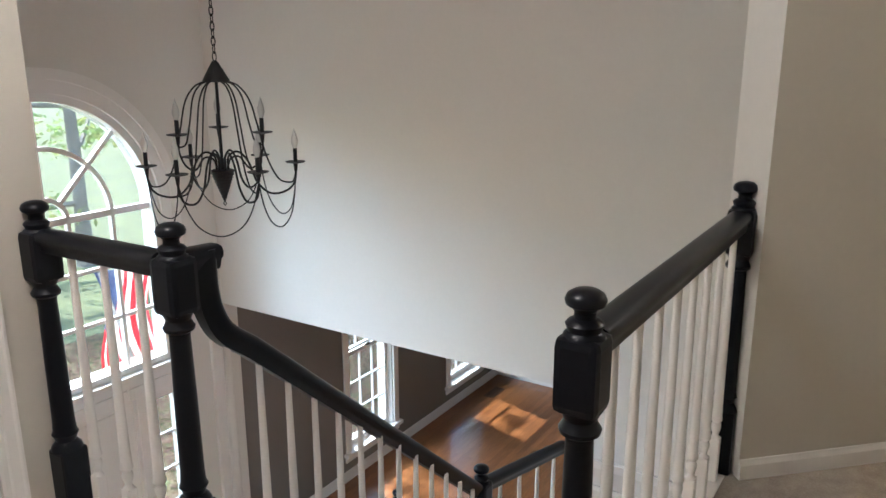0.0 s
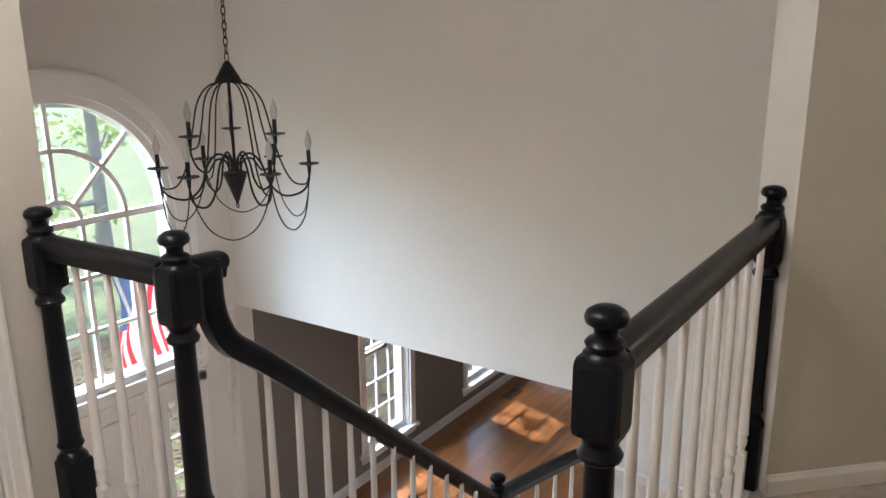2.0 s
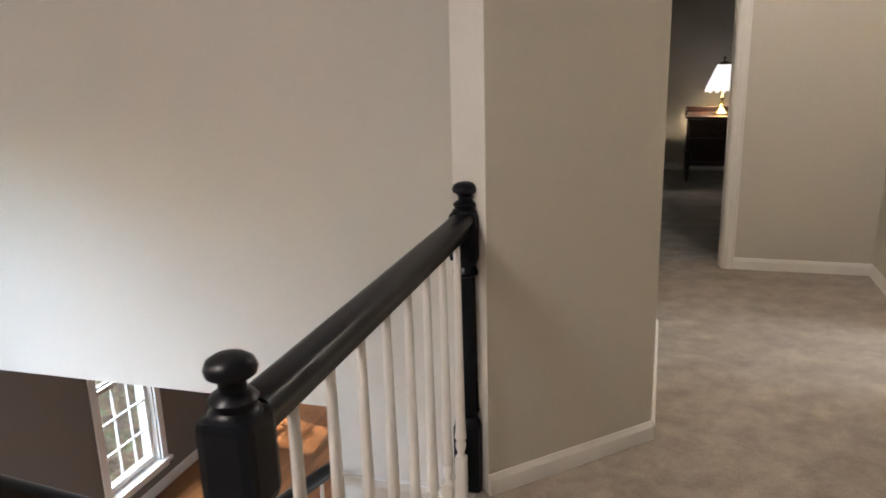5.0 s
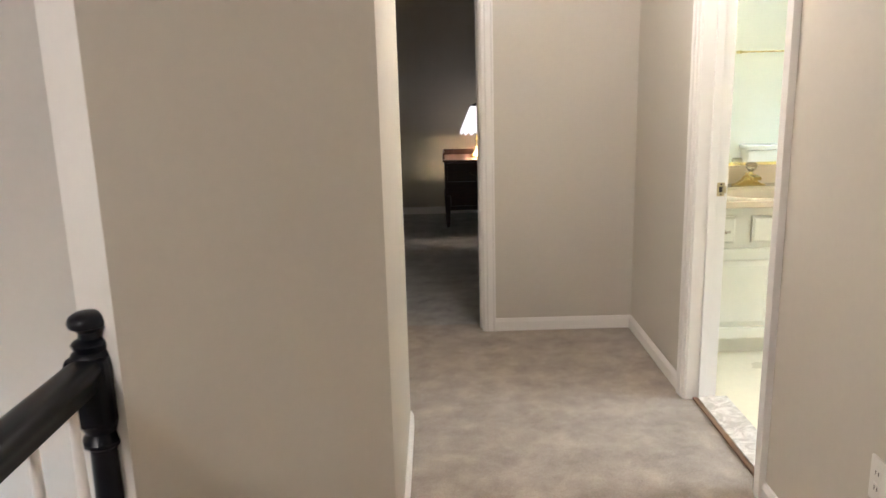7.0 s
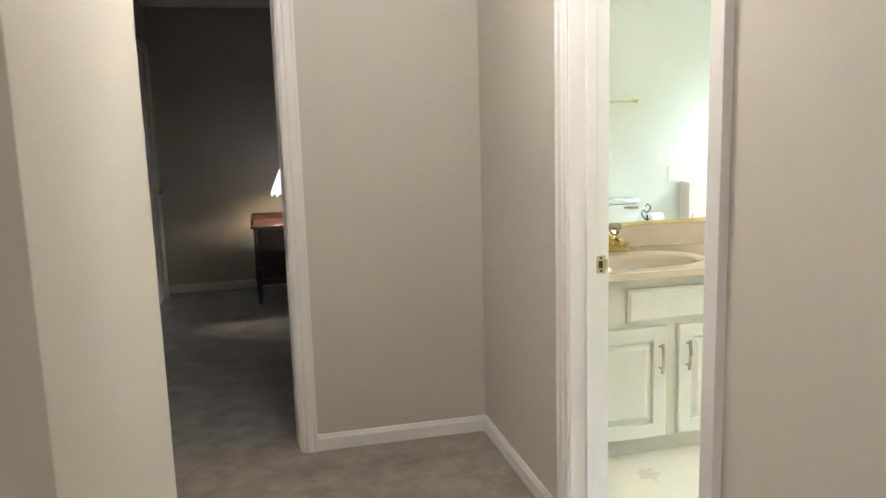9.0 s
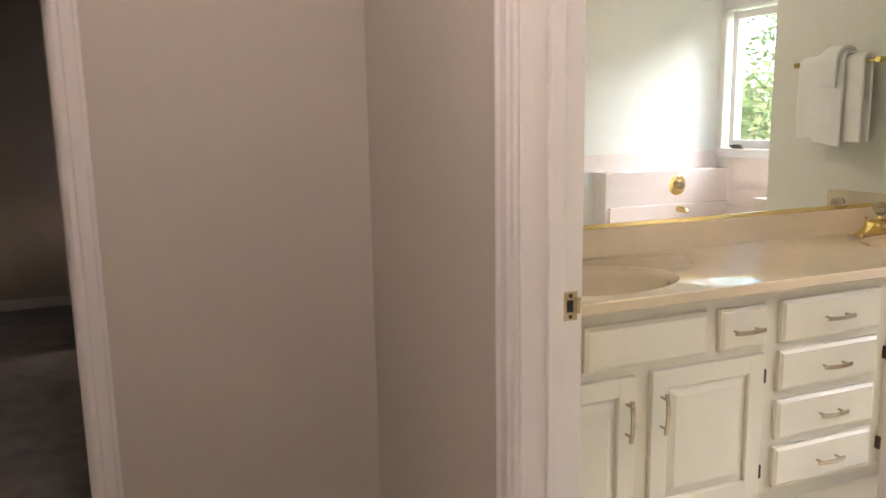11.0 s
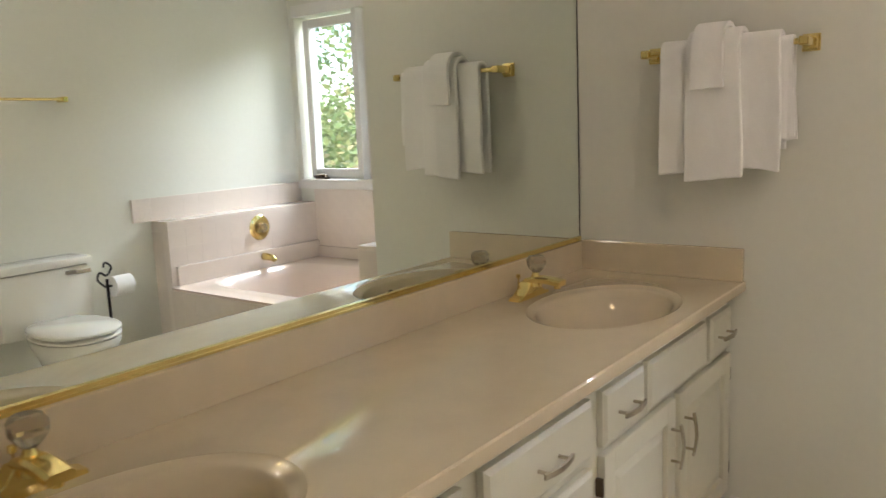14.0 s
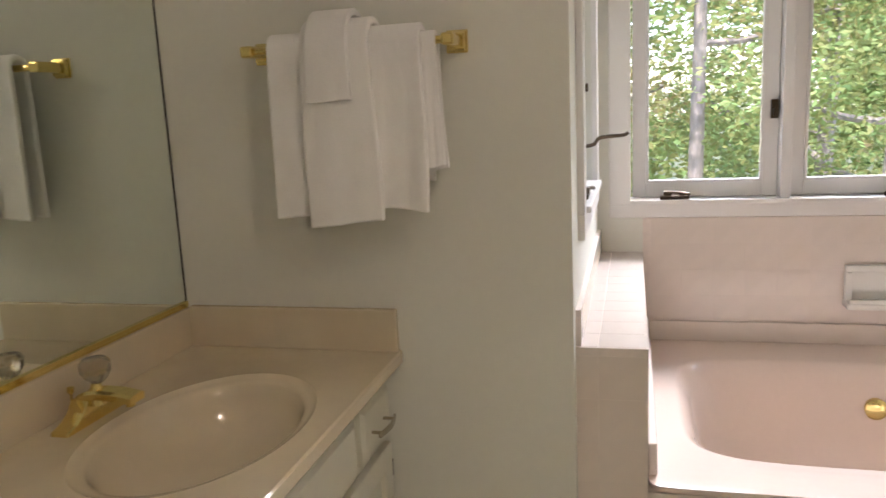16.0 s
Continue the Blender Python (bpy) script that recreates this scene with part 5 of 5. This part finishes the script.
cabinet_door(3.540, 3.992, 0.100, 0.572, -1, 1)

ZC = 0.806
SINKS = ((2.02, 5.268), (3.515, 5.268))
SA, SB = 0.285, 0.198
ctop = thing("vanity_countertop", "cream cultured marble countertop with two moulded oval sinks", "countertop")


def counter_slab():
    """The worktop's upper face with two oval bowls sunk into it, and its front edge."""
    bm = bmesh.new()
    y0, y1 = 5.020, YM - 0.001
    spans = ((1.548, 2.76, SINKS[0]), (2.76, XV - 0.001, SINKS[1]))
    n = 64
    for xa, xb, (cx, cy) in spans:
        outer, rings = [], []
        for i in range(n):
            t = 2 * math.pi * i / n
            c, s = math.cos(t), math.sin(t)
            k = min((xb - cx) / c if c > 1e-9 else (xa - cx) / c if c < -1e-9 else 1e9, (y1 - cy) / s if s > 1e-9 else (y0 - cy) / s if s < -1e-9 else 1e9)
            outer.append((cx + c * k, cy + s * k))
        corners = [(xb, y1), (xa, y1), (xa, y0), (xb, y0)]
        for q in corners:
            j = min(range(n), key=lambda i: (outer[i][0] - q[0]) ** 2 + (outer[i][1] - q[1]) ** 2)
            outer[j] = q
        prof = [(1.03, 0.0), (1.01, 0.0015), (0.99, -0.002), (0.94, -0.006), (0.905, -0.0075), (0.88, -0.013), (0.845, -0.034), (0.77, -0.074), (0.63, -0.110), (0.42, -0.130), (0.08, -0.138)]
        rings.append([bm.verts.new((p[0], p[1], ZC)) for p in outer])
        for f, dz in prof:
            rings.append([bm.verts.new((cx + SA * f * math.cos(2 * math.pi * i / n), cy + SB * f * math.sin(2 * math.pi * i / n), ZC + dz)) for i in range(n)])
        for p, q in zip(rings, rings[1:]):
            for i in range(n):
                bm.faces.new((p[i], p[(i + 1) % n], q[(i + 1) % n], q[i]))
        bm.faces.new(rings[-1])
    xa, xb = 1.548, XV - 0.001
    edge = [(y0, ZC), (y0 - 0.004, ZC - 0.004), (y0 - 0.004, ZC - 0.030), (y0, ZC - 0.034), (FY + 0.03, ZC - 0.034)]
    a = [bm.verts.new((xa, y, z)) for y, z in edge]
    b = [bm.verts.new((xb, y, z)) for y, z in edge]
    for i in range(len(edge) - 1):
        bm.faces.new((a[i], a[i + 1], b[i + 1], b[i]))
    return bm


part("slab", counter_slab(), M_COUNTER, ctop, smooth=True)
part("backsplash", box(1.548, XV - 0.001, YM - 0.022, YM - 0.001, ZC - 0.001, 0.905, 0.004), M_COUNTER, ctop)
part("side_splash", box(XV - 0.022, XV - 0.001, 5.022, YM - 0.023, ZC - 0.001, 0.911, 0.004), M_COUNTER, ctop)
for cx, cy in SINKS:
    part("drain", lathe([(0.024, ZC - 0.1375), (0.024, ZC - 0.135), (0.018, ZC - 0.133), (0.006, ZC - 0.131)], 18, (cx, cy)), M_GOLD, ctop, "brass drain", smooth=True)
    part("overflow", lathe([(0.011, cy - 0.164), (0.011, cy - 0.156)], 14, (cx, ZC - 0.045), 'y'), M_HOLE, ctop, smooth=True)


def faucet(x):
    f = thing("faucet", "polished brass centre-set faucet with a clear acrylic knob", "faucet", "vanity faucets", place=(x, 5.518, ZC))
    f.scale = (0.86, 0.86, 0.97)
    bm = bmesh.new()
    outline = ((-0.100, 0.0), (-0.098, 0.006), (-0.068, 0.013), (-0.042, 0.028), (-0.026, 0.048), (0.026, 0.048), (0.042, 0.028), (0.068, 0.013), (0.098, 0.006), (0.100, 0.0))
    faces = []
    for y, k in ((-0.022, 1.0), (-0.017, 1.03), (0.020, 1.03), (0.025, 1.0)):
        faces.append([bm.verts.new((x * k, y, z * k)) for x, z in outline])
    for p, q in zip(faces, faces[1:]):
        for i in range(10):
            bm.faces.new((p[i], p[(i + 1) % 10], q[(i + 1) % 10], q[i]))
    bm.faces.new(faces[0])
    bm.faces.new(faces[-1])
    part("base", bm, M_GOLD, f)
    part("spout", add_sweep(bmesh.new(), spline([(0, 0.02, 0.036), (0, 0.005, 0.051), (0, -0.03, 0.059), (0, -0.080, 0.059), (0, -0.132, 0.053)], 4),
                            ((-0.024, -0.010), (0.024, -0.010), (0.026, 0.003), (0.018, 0.008), (-0.018, 0.008), (-0.026, 0.003)), (1, 0, 0)), M_GOLD, f)
    part("nozzle", lathe([(0.011, 0.034), (0.012, 0.050)], 14, (0, -0.112)), M_GOLD, f, smooth=True)
    part("neck", lathe([(0.024, 0.036), (0.020, 0.058), (0.011, 0.076), (0.010, 0.084)], 16, (0, -0.026)), M_GOLD, f, smooth=True)
    part("knob", lathe([(0.014, 0.080), (0.024, 0.089), (0.035, 0.104), (0.036, 0.120), (0.027, 0.131), (0.006, 0.128)], 10, (0, -0.030)), M_KNOBGLASS, f, "clear faceted acrylic knob")
    part("lift_rod", lathe([(0.003, 0.02), (0.003, 0.052), (0.008, 0.055), (0.008, 0.066), (0.002, 0.068)], 10, (0.0, 0.045)), M_GOLD, f, smooth=True)
    return f


for cx, cy in SINKS:
    faucet(cx)

mir = thing("wall_mirror", "large frameless wall mirror in a brass bottom channel above the vanity", "mirror")
part("glass", box(1.552, XV - 0.006, YM - 0.0055, YM - 0.001, 0.913, 2.05), M_MIRROR, mir)
part("bottom_channel", boxes([(1.552, XV - 0.004, YM - 0.012, YM - 0.0056, 0.9055, 0.921), (1.552, XV - 0.004, YM - 0.0125, YM - 0.001, 0.9055, 0.9125)], 0.001), M_GOLD, mir, "polished brass channel")
part("edge_seam", box(XV - 0.0058, XV - 0.0015, YM - 0.0065, YM - 0.001, 0.922, 2.05), M_HOLE, mir)

# ---- towel bar and towels ----
XB = 3.922
bar = thing("towel_bar", "polished brass towel bar with square end brackets", "towel bar", place=(XB, 0, 1.525))
part("rod", lathe([(0.0085, 4.86), (0.0085, 5.30)], 16, (0, 0), 'y'), M_GOLD, bar, smooth=True)
for y in (4.848, 5.312):
    br = part("bracket", boxes([(-0.018, 0.072, y - 0.014, y + 0.014, -0.013, 0.013), (0.066, 0.082, y - 0.021, y + 0.021, -0.021, 0.021)], 0.005), M_GOLD, bar)
    part("rose", box(0.080, 0.0865, y - 0.025, y + 0.025, -0.025, 0.025, 0.003), M_GOLD, br)


def towel(name, label, y0, y1, front_len, back_len, radius, thick, seed, group):
    """Terry cloth hung over the bar: front drop, fold and back drop, with slack folds across its width."""
    ob = thing(name, label, "towel", group, place=(XB, 0, 1.525))
    r = random.Random(seed)
    ph = r.random() * 6
    path = []
    n = 18
    for i in range(n + 1):
        path.append((-radius, -front_len * (1 - i / n)))
    for i in range(1, 10):
        a = math.pi * i / 10
        path.append((-radius * math.cos(a), radius * math.sin(a)))
    for i in range(n + 1):
        path.append((radius, -back_len * i / n))
    m = 26
    bm = bmesh.new()
    grid = []
    for k, (dx, dz) in enumerate(path):
        row = []
        down = min(1.0, max(0.0, -dz / 0.3))
        for j in range(m + 1):
            v = j / m
            y = y0 + (y1 - y0) * v
            fold = (0.0045 * math.sin(5 * v + ph + 1.5 * dz) + 0.0014 * math.sin(15 * v + 2 * ph + 5 * dz)) * down + r.gauss(0, 0.0003)
            y += (v - 0.5) * 0.016 * down + 0.004 * math.sin(dz * 9 + ph) * down
            sag = 0.007 * math.sin(3.1 * v + ph) * down
            sx = -1 if dx < 0 else 1
            row.append(bm.verts.new((dx + (fold if sx < 0 else fold * 0.5), y, dz + sag)))
        grid.append(row)
    for a, b in zip(grid, grid[1:]):
        for j in range(m):
            bm.faces.new((a[j], a[j + 1], b[j + 1], b[j]))
    bm.normal_update()
    bmesh.ops.solidify(bm, geom=bm.faces[:], thickness=thick)
    cloth = part("cloth", bm, M_TOWEL, ob, smooth=True)
    soft = cloth.modifiers.new("soft_edge", 'BEVEL')
    soft.width, soft.segments, soft.limit_method = 0.0055, 3, 'ANGLE'
    return ob


towel("bath_towel", "white folded terry bath towel hanging on the brass bar", 5.045, 5.255, 0.372, 0.37, 0.018, 0.016, 1, "white towels on the bar")
towel("bath_towel", "white folded terry bath towel hanging on the brass bar", 4.905, 5.030, 0.362, 0.30, 0.022, 0.016, 2, "white towels on the bar")
towel("bath_towel", "white terry towel edge hanging behind the others", 4.874, 4.912, 0.27, 0.28, 0.012, 0.008, 4, "white towels on the bar")
towel("hand_towel", "white terry hand towel folded over the bath towels", 5.010, 5.165, 0.388, 0.16, 0.042, 0.016, 3, "white towels on the bar")
towel("washcloth", "white folded washcloth laid over the hand towel", 5.052, 5.143, 0.118, 0.08, 0.063, 0.015, 7, "white towels on the bar")

# ---- toilet, paper stand, far towel bar ----
wc = thing("toilet", "almond porcelain toilet with a closed lid", "toilet", place=(3.33, YS, 0))
part("tank", box(-0.235, 0.235, 0.02, 0.21, 0.37, 0.70, 0.025), M_PORCELAIN, wc, smooth=True)
part("tank_lid", box(-0.25, 0.25, 0.012, 0.222, 0.70, 0.742, 0.014), M_PORCELAIN, wc, smooth=True)
part("flush_lever", boxes([(0.10, 0.16, 0.208, 0.222, 0.66, 0.68), (0.145, 0.225, 0.222, 0.236, 0.657, 0.677)], 0.004), M_NICKEL, wc)


def bowl():
    bm = bmesh.new()
    rows = [(0.12, 0.16, 0.36, 0.0), (0.115, 0.15, 0.36, 0.06), (0.10, 0.14, 0.38, 0.18), (0.15, 0.20, 0.42, 0.30), (0.185, 0.245, 0.435, 0.37), (0.185, 0.245, 0.435, 0.395)]
    rings = [super_ring(bm, 0, cy, a, b, 2.3, z, 36) for a, b, cy, z in rows]
    for p, q in zip(rings, rings[1:]):
        for i in range(36):
            bm.faces.new((p[i], p[(i + 1) % 36], q[(i + 1) % 36], q[i]))
    bm.faces.new(rings[0])
    bm.faces.new(rings[-1])
    return bm


def disc(a, b, cy, z0, z1):
    bm = bmesh.new()
    rings = [super_ring(bm, 0, cy, a * f, b * f, 2.3, z, 40) for f, z in ((0.97, z0), (1.0, z0 + 0.006), (1.0, z1 - 0.008), (0.95, z1))]
    for p, q in zip(rings, rings[1:]):
        for i in range(40):
            bm.faces.new((p[i], p[(i + 1) % 40], q[(i + 1) % 40], q[i]))
    bm.faces.new(rings[0])
    bm.faces.new(rings[-1])
    return bm


part("bowl", bowl(), M_PORCELAIN, wc, smooth=True)
part("seat", disc(0.19, 0.25, 0.435, 0.398, 0.418), M_PORCELAIN, wc, smooth=True)
part("lid", disc(0.192, 0.252, 0.435, 0.424, 0.448), M_PORCELAIN, wc, smooth=True)
tp = thing("toilet_paper_stand", "wrought-iron toilet paper stand holding a white roll", "paper stand", place=(3.642, YS + 0.22, 0))
part("base", lathe([(0.08, 0), (0.08, 0.01), (0.02, 0.018)], 20), M_IRON, tp, smooth=True)
part("pole", tube([(0, 0, 0.015), (0, 0, 0.3), (0, 0, 0.60)], 0.008, 10), M_IRON, tp)
part("scroll", tube(spline([(0, 0, 0.55), (-0.05, 0, 0.60), (-0.035, 0, 0.64), (0, 0, 0.62), (0.03, 0, 0.66), (0.0, 0, 0.69), (-0.015, 0, 0.665)], 5), 0.006), M_IRON, tp)
part("arm", tube([(0, 0, 0.56), (0.08, 0, 0.56), (0.15, 0, 0.56)], 0.006), M_IRON, tp)
part("paper_roll", lathe([(0.02, 0.025), (0.055, 0.026), (0.055, 0.13), (0.02, 0.131)], 24, (0, 0.555), 'x'), M_TOWEL, tp, "white paper roll", smooth=True)
tb2 = thing("towel_bar", "slim brass towel bar on the wall above the toilet", "towel bar", place=(0, YS + 0.06, 1.55))
part("rod", lathe([(0.007, 3.02), (0.007, 3.62)], 12, (0, 0), 'x'), M_GOLD, tb2, smooth=True)
for x in (3.03, 3.61):
    part("bracket", box(x - 0.014, x + 0.014, -0.06, 0.012, -0.014, 0.014, 0.004), M_GOLD, tb2)

# ---- outside ----
GZ = -3.1
setting(link("ground", box(-150, 150, -150, 150, GZ - 0.3, GZ), M_GRASS), "green lawn scattered with fallen leaves", "lawn")
rl = random.Random(11)


def leaves(bm, centre, spread, count, size, rr):
    cx, cy, cz = centre
    for _ in range(count):
        while True:
            u = Vector((rr.uniform(-1, 1), rr.uniform(-1, 1), rr.uniform(-1, 1)))
            if u.length < 1:
                break
        p = Vector((cx + u.x * spread[0], cy + u.y * spread[1], cz + u.z * spread[2]))
        a = Vector((rr.gauss(0, 1), rr.gauss(0, 1), rr.gauss(0, 0.5))).normalized()
        b = a.cross(Vector((rr.gauss(0, 1), rr.gauss(0, 1), rr.gauss(0, 1)))).normalized()
        s = size * rr.uniform(0.6, 1.3)
        v = [bm.verts.new(q) for q in (p - a * s, p + b * s * 0.45, p + a * s, p - b * s * 0.45)]
        bm.faces.new(v)


def tree(place, height, crown_r, seed, mat, low, size=0.07, density=1.0, trunk_r=0.16):
    rr = random.Random(seed)
    ob = thing("tree", "leafy deciduous tree with a grey trunk outside the windows", "tree", "trees round the house", place=(*place, GZ))
    lean = Vector((rr.uniform(-0.4, 0.4), rr.uniform(-0.4, 0.4), 0))
    pts = [lean * (t * t) + Vector((0.1 * math.sin(5 * t + seed), 0.1 * math.cos(4 * t), t * height)) for t in [i / 8 for i in range(9)]]
    bm = tube(pts, [trunk_r * (1 - 0.8 * i / 8) * (1.3 if i == 0 else 1) for i in range(9)], 10)
    ends = []
    for k in range(9):
        t = low + (0.95 - low) * k / 8
        b = lean * (t * t) + Vector((0, 0, t * height))
        a = rr.uniform(0, 2 * math.pi)
        reach = crown_r * rr.uniform(0.55, 1.0) * (1.1 - 0.5 * t)
        e = b + Vector((math.cos(a) * reach, math.sin(a) * reach, rr.uniform(0.1, 0.35) * reach))
        add_tube(bm, spline([b, (b + e) / 2 + Vector((0, 0, -0.08 * reach)), e], 3), [0.35 * trunk_r * (1.05 - t) + 0.02 - 0.002 * i for i in range(7)], 6)
        ends += [(b + e) / 2, e]
    part("trunk", bm, M_BARK, ob, smooth=True)
    bm = bmesh.new()
    for e in ends + [lean + Vector((0, 0, height))]:
        for _ in range(4):
            c = e + Vector((rr.gauss(0, 0.5), rr.gauss(0, 0.5), rr.gauss(0, 0.35))) * crown_r * 0.32
            leaves(bm, c, (crown_r * 0.30, crown_r * 0.30, crown_r * 0.16), int(60 * density), size, rr)
    part("crown", bm, mat, ob, "green leaf clumps")


# Tree at (-11.0, 9.4) is added to dapple the sun through the dining windows.
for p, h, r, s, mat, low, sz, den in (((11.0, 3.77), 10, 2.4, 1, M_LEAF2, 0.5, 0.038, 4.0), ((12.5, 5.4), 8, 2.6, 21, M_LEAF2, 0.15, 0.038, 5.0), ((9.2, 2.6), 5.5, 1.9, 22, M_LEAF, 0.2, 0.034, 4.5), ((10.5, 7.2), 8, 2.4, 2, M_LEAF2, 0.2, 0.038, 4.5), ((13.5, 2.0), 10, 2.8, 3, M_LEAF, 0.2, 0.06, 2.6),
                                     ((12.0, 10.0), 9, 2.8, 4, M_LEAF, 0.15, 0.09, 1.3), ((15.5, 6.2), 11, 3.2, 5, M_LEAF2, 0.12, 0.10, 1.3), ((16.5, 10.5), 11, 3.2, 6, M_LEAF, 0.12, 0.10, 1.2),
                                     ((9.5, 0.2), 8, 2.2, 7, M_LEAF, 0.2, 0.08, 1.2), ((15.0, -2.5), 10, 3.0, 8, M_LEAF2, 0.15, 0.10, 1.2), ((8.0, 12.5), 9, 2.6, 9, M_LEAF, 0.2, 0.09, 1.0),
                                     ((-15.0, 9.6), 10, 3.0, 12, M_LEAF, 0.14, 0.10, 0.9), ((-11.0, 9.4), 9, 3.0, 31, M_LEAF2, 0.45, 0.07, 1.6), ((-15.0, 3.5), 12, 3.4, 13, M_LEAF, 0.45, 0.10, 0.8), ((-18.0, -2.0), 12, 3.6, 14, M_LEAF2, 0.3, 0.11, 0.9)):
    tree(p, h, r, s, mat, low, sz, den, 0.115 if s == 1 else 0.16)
bm = bmesh.new()
for k in range(340):
    a = rl.uniform(-1.0, 1.25)
    d = rl.uniform(22, 34)
    leaves(bm, (4 + d * math.cos(a), 4 + d * math.sin(a), rl.uniform(GZ + 0.5, 9)), (2.2, 2.2, 1.6), 480, 0.17, rl)
for k in range(36):
    a = rl.uniform(math.pi - 1.1, math.pi + 1.1)
    d = rl.uniform(36, 50)
    leaves(bm, (-4 + d * math.cos(a), 4 + d * math.sin(a), rl.uniform(GZ + 0.5, 7)), (2.4, 2.4, 1.6), 110, 0.24, rl)
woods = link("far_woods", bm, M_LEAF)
tagged(woods, "distant green woods behind the garden", "woods", kind="stuff")
bm = bmesh.new()
for k in range(30000):
    x, y = rl.uniform(-11, -4.6), rl.uniform(3.0, 12)
    a = rl.uniform(0, 6.28)
    s = rl.uniform(0.03, 0.07)
    z = GZ + 0.006 + rl.random() * 0.02
    d, e = Vector((math.cos(a) * s, math.sin(a) * s, rl.uniform(-0.01, 0.015))), Vector((-math.sin(a) * s * 0.5, math.cos(a) * s * 0.5, 0.0))
    c = Vector((x, y, z))
    bm.faces.new([bm.verts.new(q) for q in (c - d, c + e, c + d, c - e)])
tagged(link("leaf_litter", bm, M_LITTER), "brown fallen leaves on the lawn", "leaf litter", kind="stuff")

# flag on a short pole by the porch
fl = thing("porch_flag", "red and white striped flag hanging from a porch pole", "flag", place=(-5.15, 3.62, -0.52))
part("pole", tube([(0.75, -0.1, -0.65), (0.0, 0.05, 0.30)], 0.014, 8), M_BARK, fl)
NS = 13
for k in range(NS):
    bm = bmesh.new()
    rows = []
    for i in range(19):
        t = i / 18
        row = []
        for j in (0, 1):
            u = (k + j) / NS
            y = 0.02 + 0.50 * u + 0.05 * math.sin(6 * t + 3 * u)
            x = 0.05 * math.sin(9 * u + 2.4 * t) - 0.02 * t
            row.append(bm.verts.new((x, y, 0.30 - 0.10 * u - 0.95 * t)))
        rows.append(row)
    for a, b in zip(rows, rows[1:]):
        bm.faces.new((a[0], a[1], b[1], b[0]))
    bm.normal_update()
    bmesh.ops.solidify(bm, geom=bm.faces[:], thickness=0.002)
    part("stripe", bm, M_RED if k % 2 == 0 else M_WHITE, fl)
bm = bmesh.new()
rows = []
for i in range(10):
    t = i / 18
    rows.append([bm.verts.new((0.05 * math.sin(9 * u + 2.4 * t) - 0.02 * t + 0.004, 0.02 + 0.50 * u + 0.05 * math.sin(6 * t + 3 * u), 0.302 - 0.10 * u - 0.95 * t))
                 for u in (-0.01, 0.05, 0.1, 0.15, 0.2)])
for a, b in zip(rows, rows[1:]):
    for k in range(4):
        bm.faces.new((a[k], a[k + 1], b[k + 1], b[k]))
bm.normal_update()
bmesh.ops.solidify(bm, geom=bm.faces[:], thickness=0.01)
part("canton", bm, M_BLUE, fl)

# ---- tiles and boards, piece by piece ----
for i in range(11):
    x0 = 4.072 + i * TS
    tile(ledge_n, x0, x0 + TS - GJ, 4.4405, 4.4405 + 0.108, 0.798, 0.806)
    tile(ledge_n, x0, x0 + TS - GJ, 4.4405 + 0.1102, YA - 0.007, 0.798, 0.806)
    tile(ledge_n, x0, x0 + TS - GJ, YA - 0.013, YA - 0.006, 0.8085, 0.894)
    tile(ledge_s, x0 + 0.006, x0 + 0.006 + TS - GJ, YS + 0.007, 2.926, 0.842, 0.850)
    tile(splash_s, x0 + 0.006, x0 + 0.006 + TS - GJ, YS + 0.006, YS + 0.013, 0.8525, 0.985)
    for j in range(3):
        z0 = 0.588 + j * TS
        tile(ledge_s, x0 + 0.006, x0 + 0.006 + TS - GJ, 2.922, 2.930, z0, min(z0 + TS - GJ, 0.8415))
    for j in range(3):
        z0 = 0.558 + j * TS
        tile(ledge_n, x0, x0 + TS - GJ, 4.434, 4.442, z0, min(z0 + TS - GJ, 0.8055))
for j in range(8):
    z0 = 0.03 + j * TS
    if z0 + TS < 0.805:
        tile(ledge_n, 4.064, 4.072, 4.4405, 4.4405 + 0.108, z0, z0 + TS - GJ)
        tile(ledge_n, 4.064, 4.072, 4.4405 + 0.1102, YA - 0.002, z0, z0 + TS - GJ)
        tile(ledge_s, 4.070, 4.078, YS + 0.002, 2.926 - 0.05, z0, z0 + TS - GJ)
for i in range(13):
    y0 = 2.955 + i * 0.1115
    for j in range(4):
        z0 = 0.547 + j * 0.0975
        if not (3.56 < y0 + 0.05 < 3.74 and 0.61 < z0 + 0.05 < 0.77):
            tile(splash_e, XE - 0.014, XE - 0.006, y0, y0 + 0.1107, z0, z0 + 0.0967)
    for j in range(4):
        z0 = 0.012 + j * 0.111
        tile(tub_s, 4.042, 4.050, y0, y0 + 0.1093, z0, z0 + 0.1088)
lay_boards()
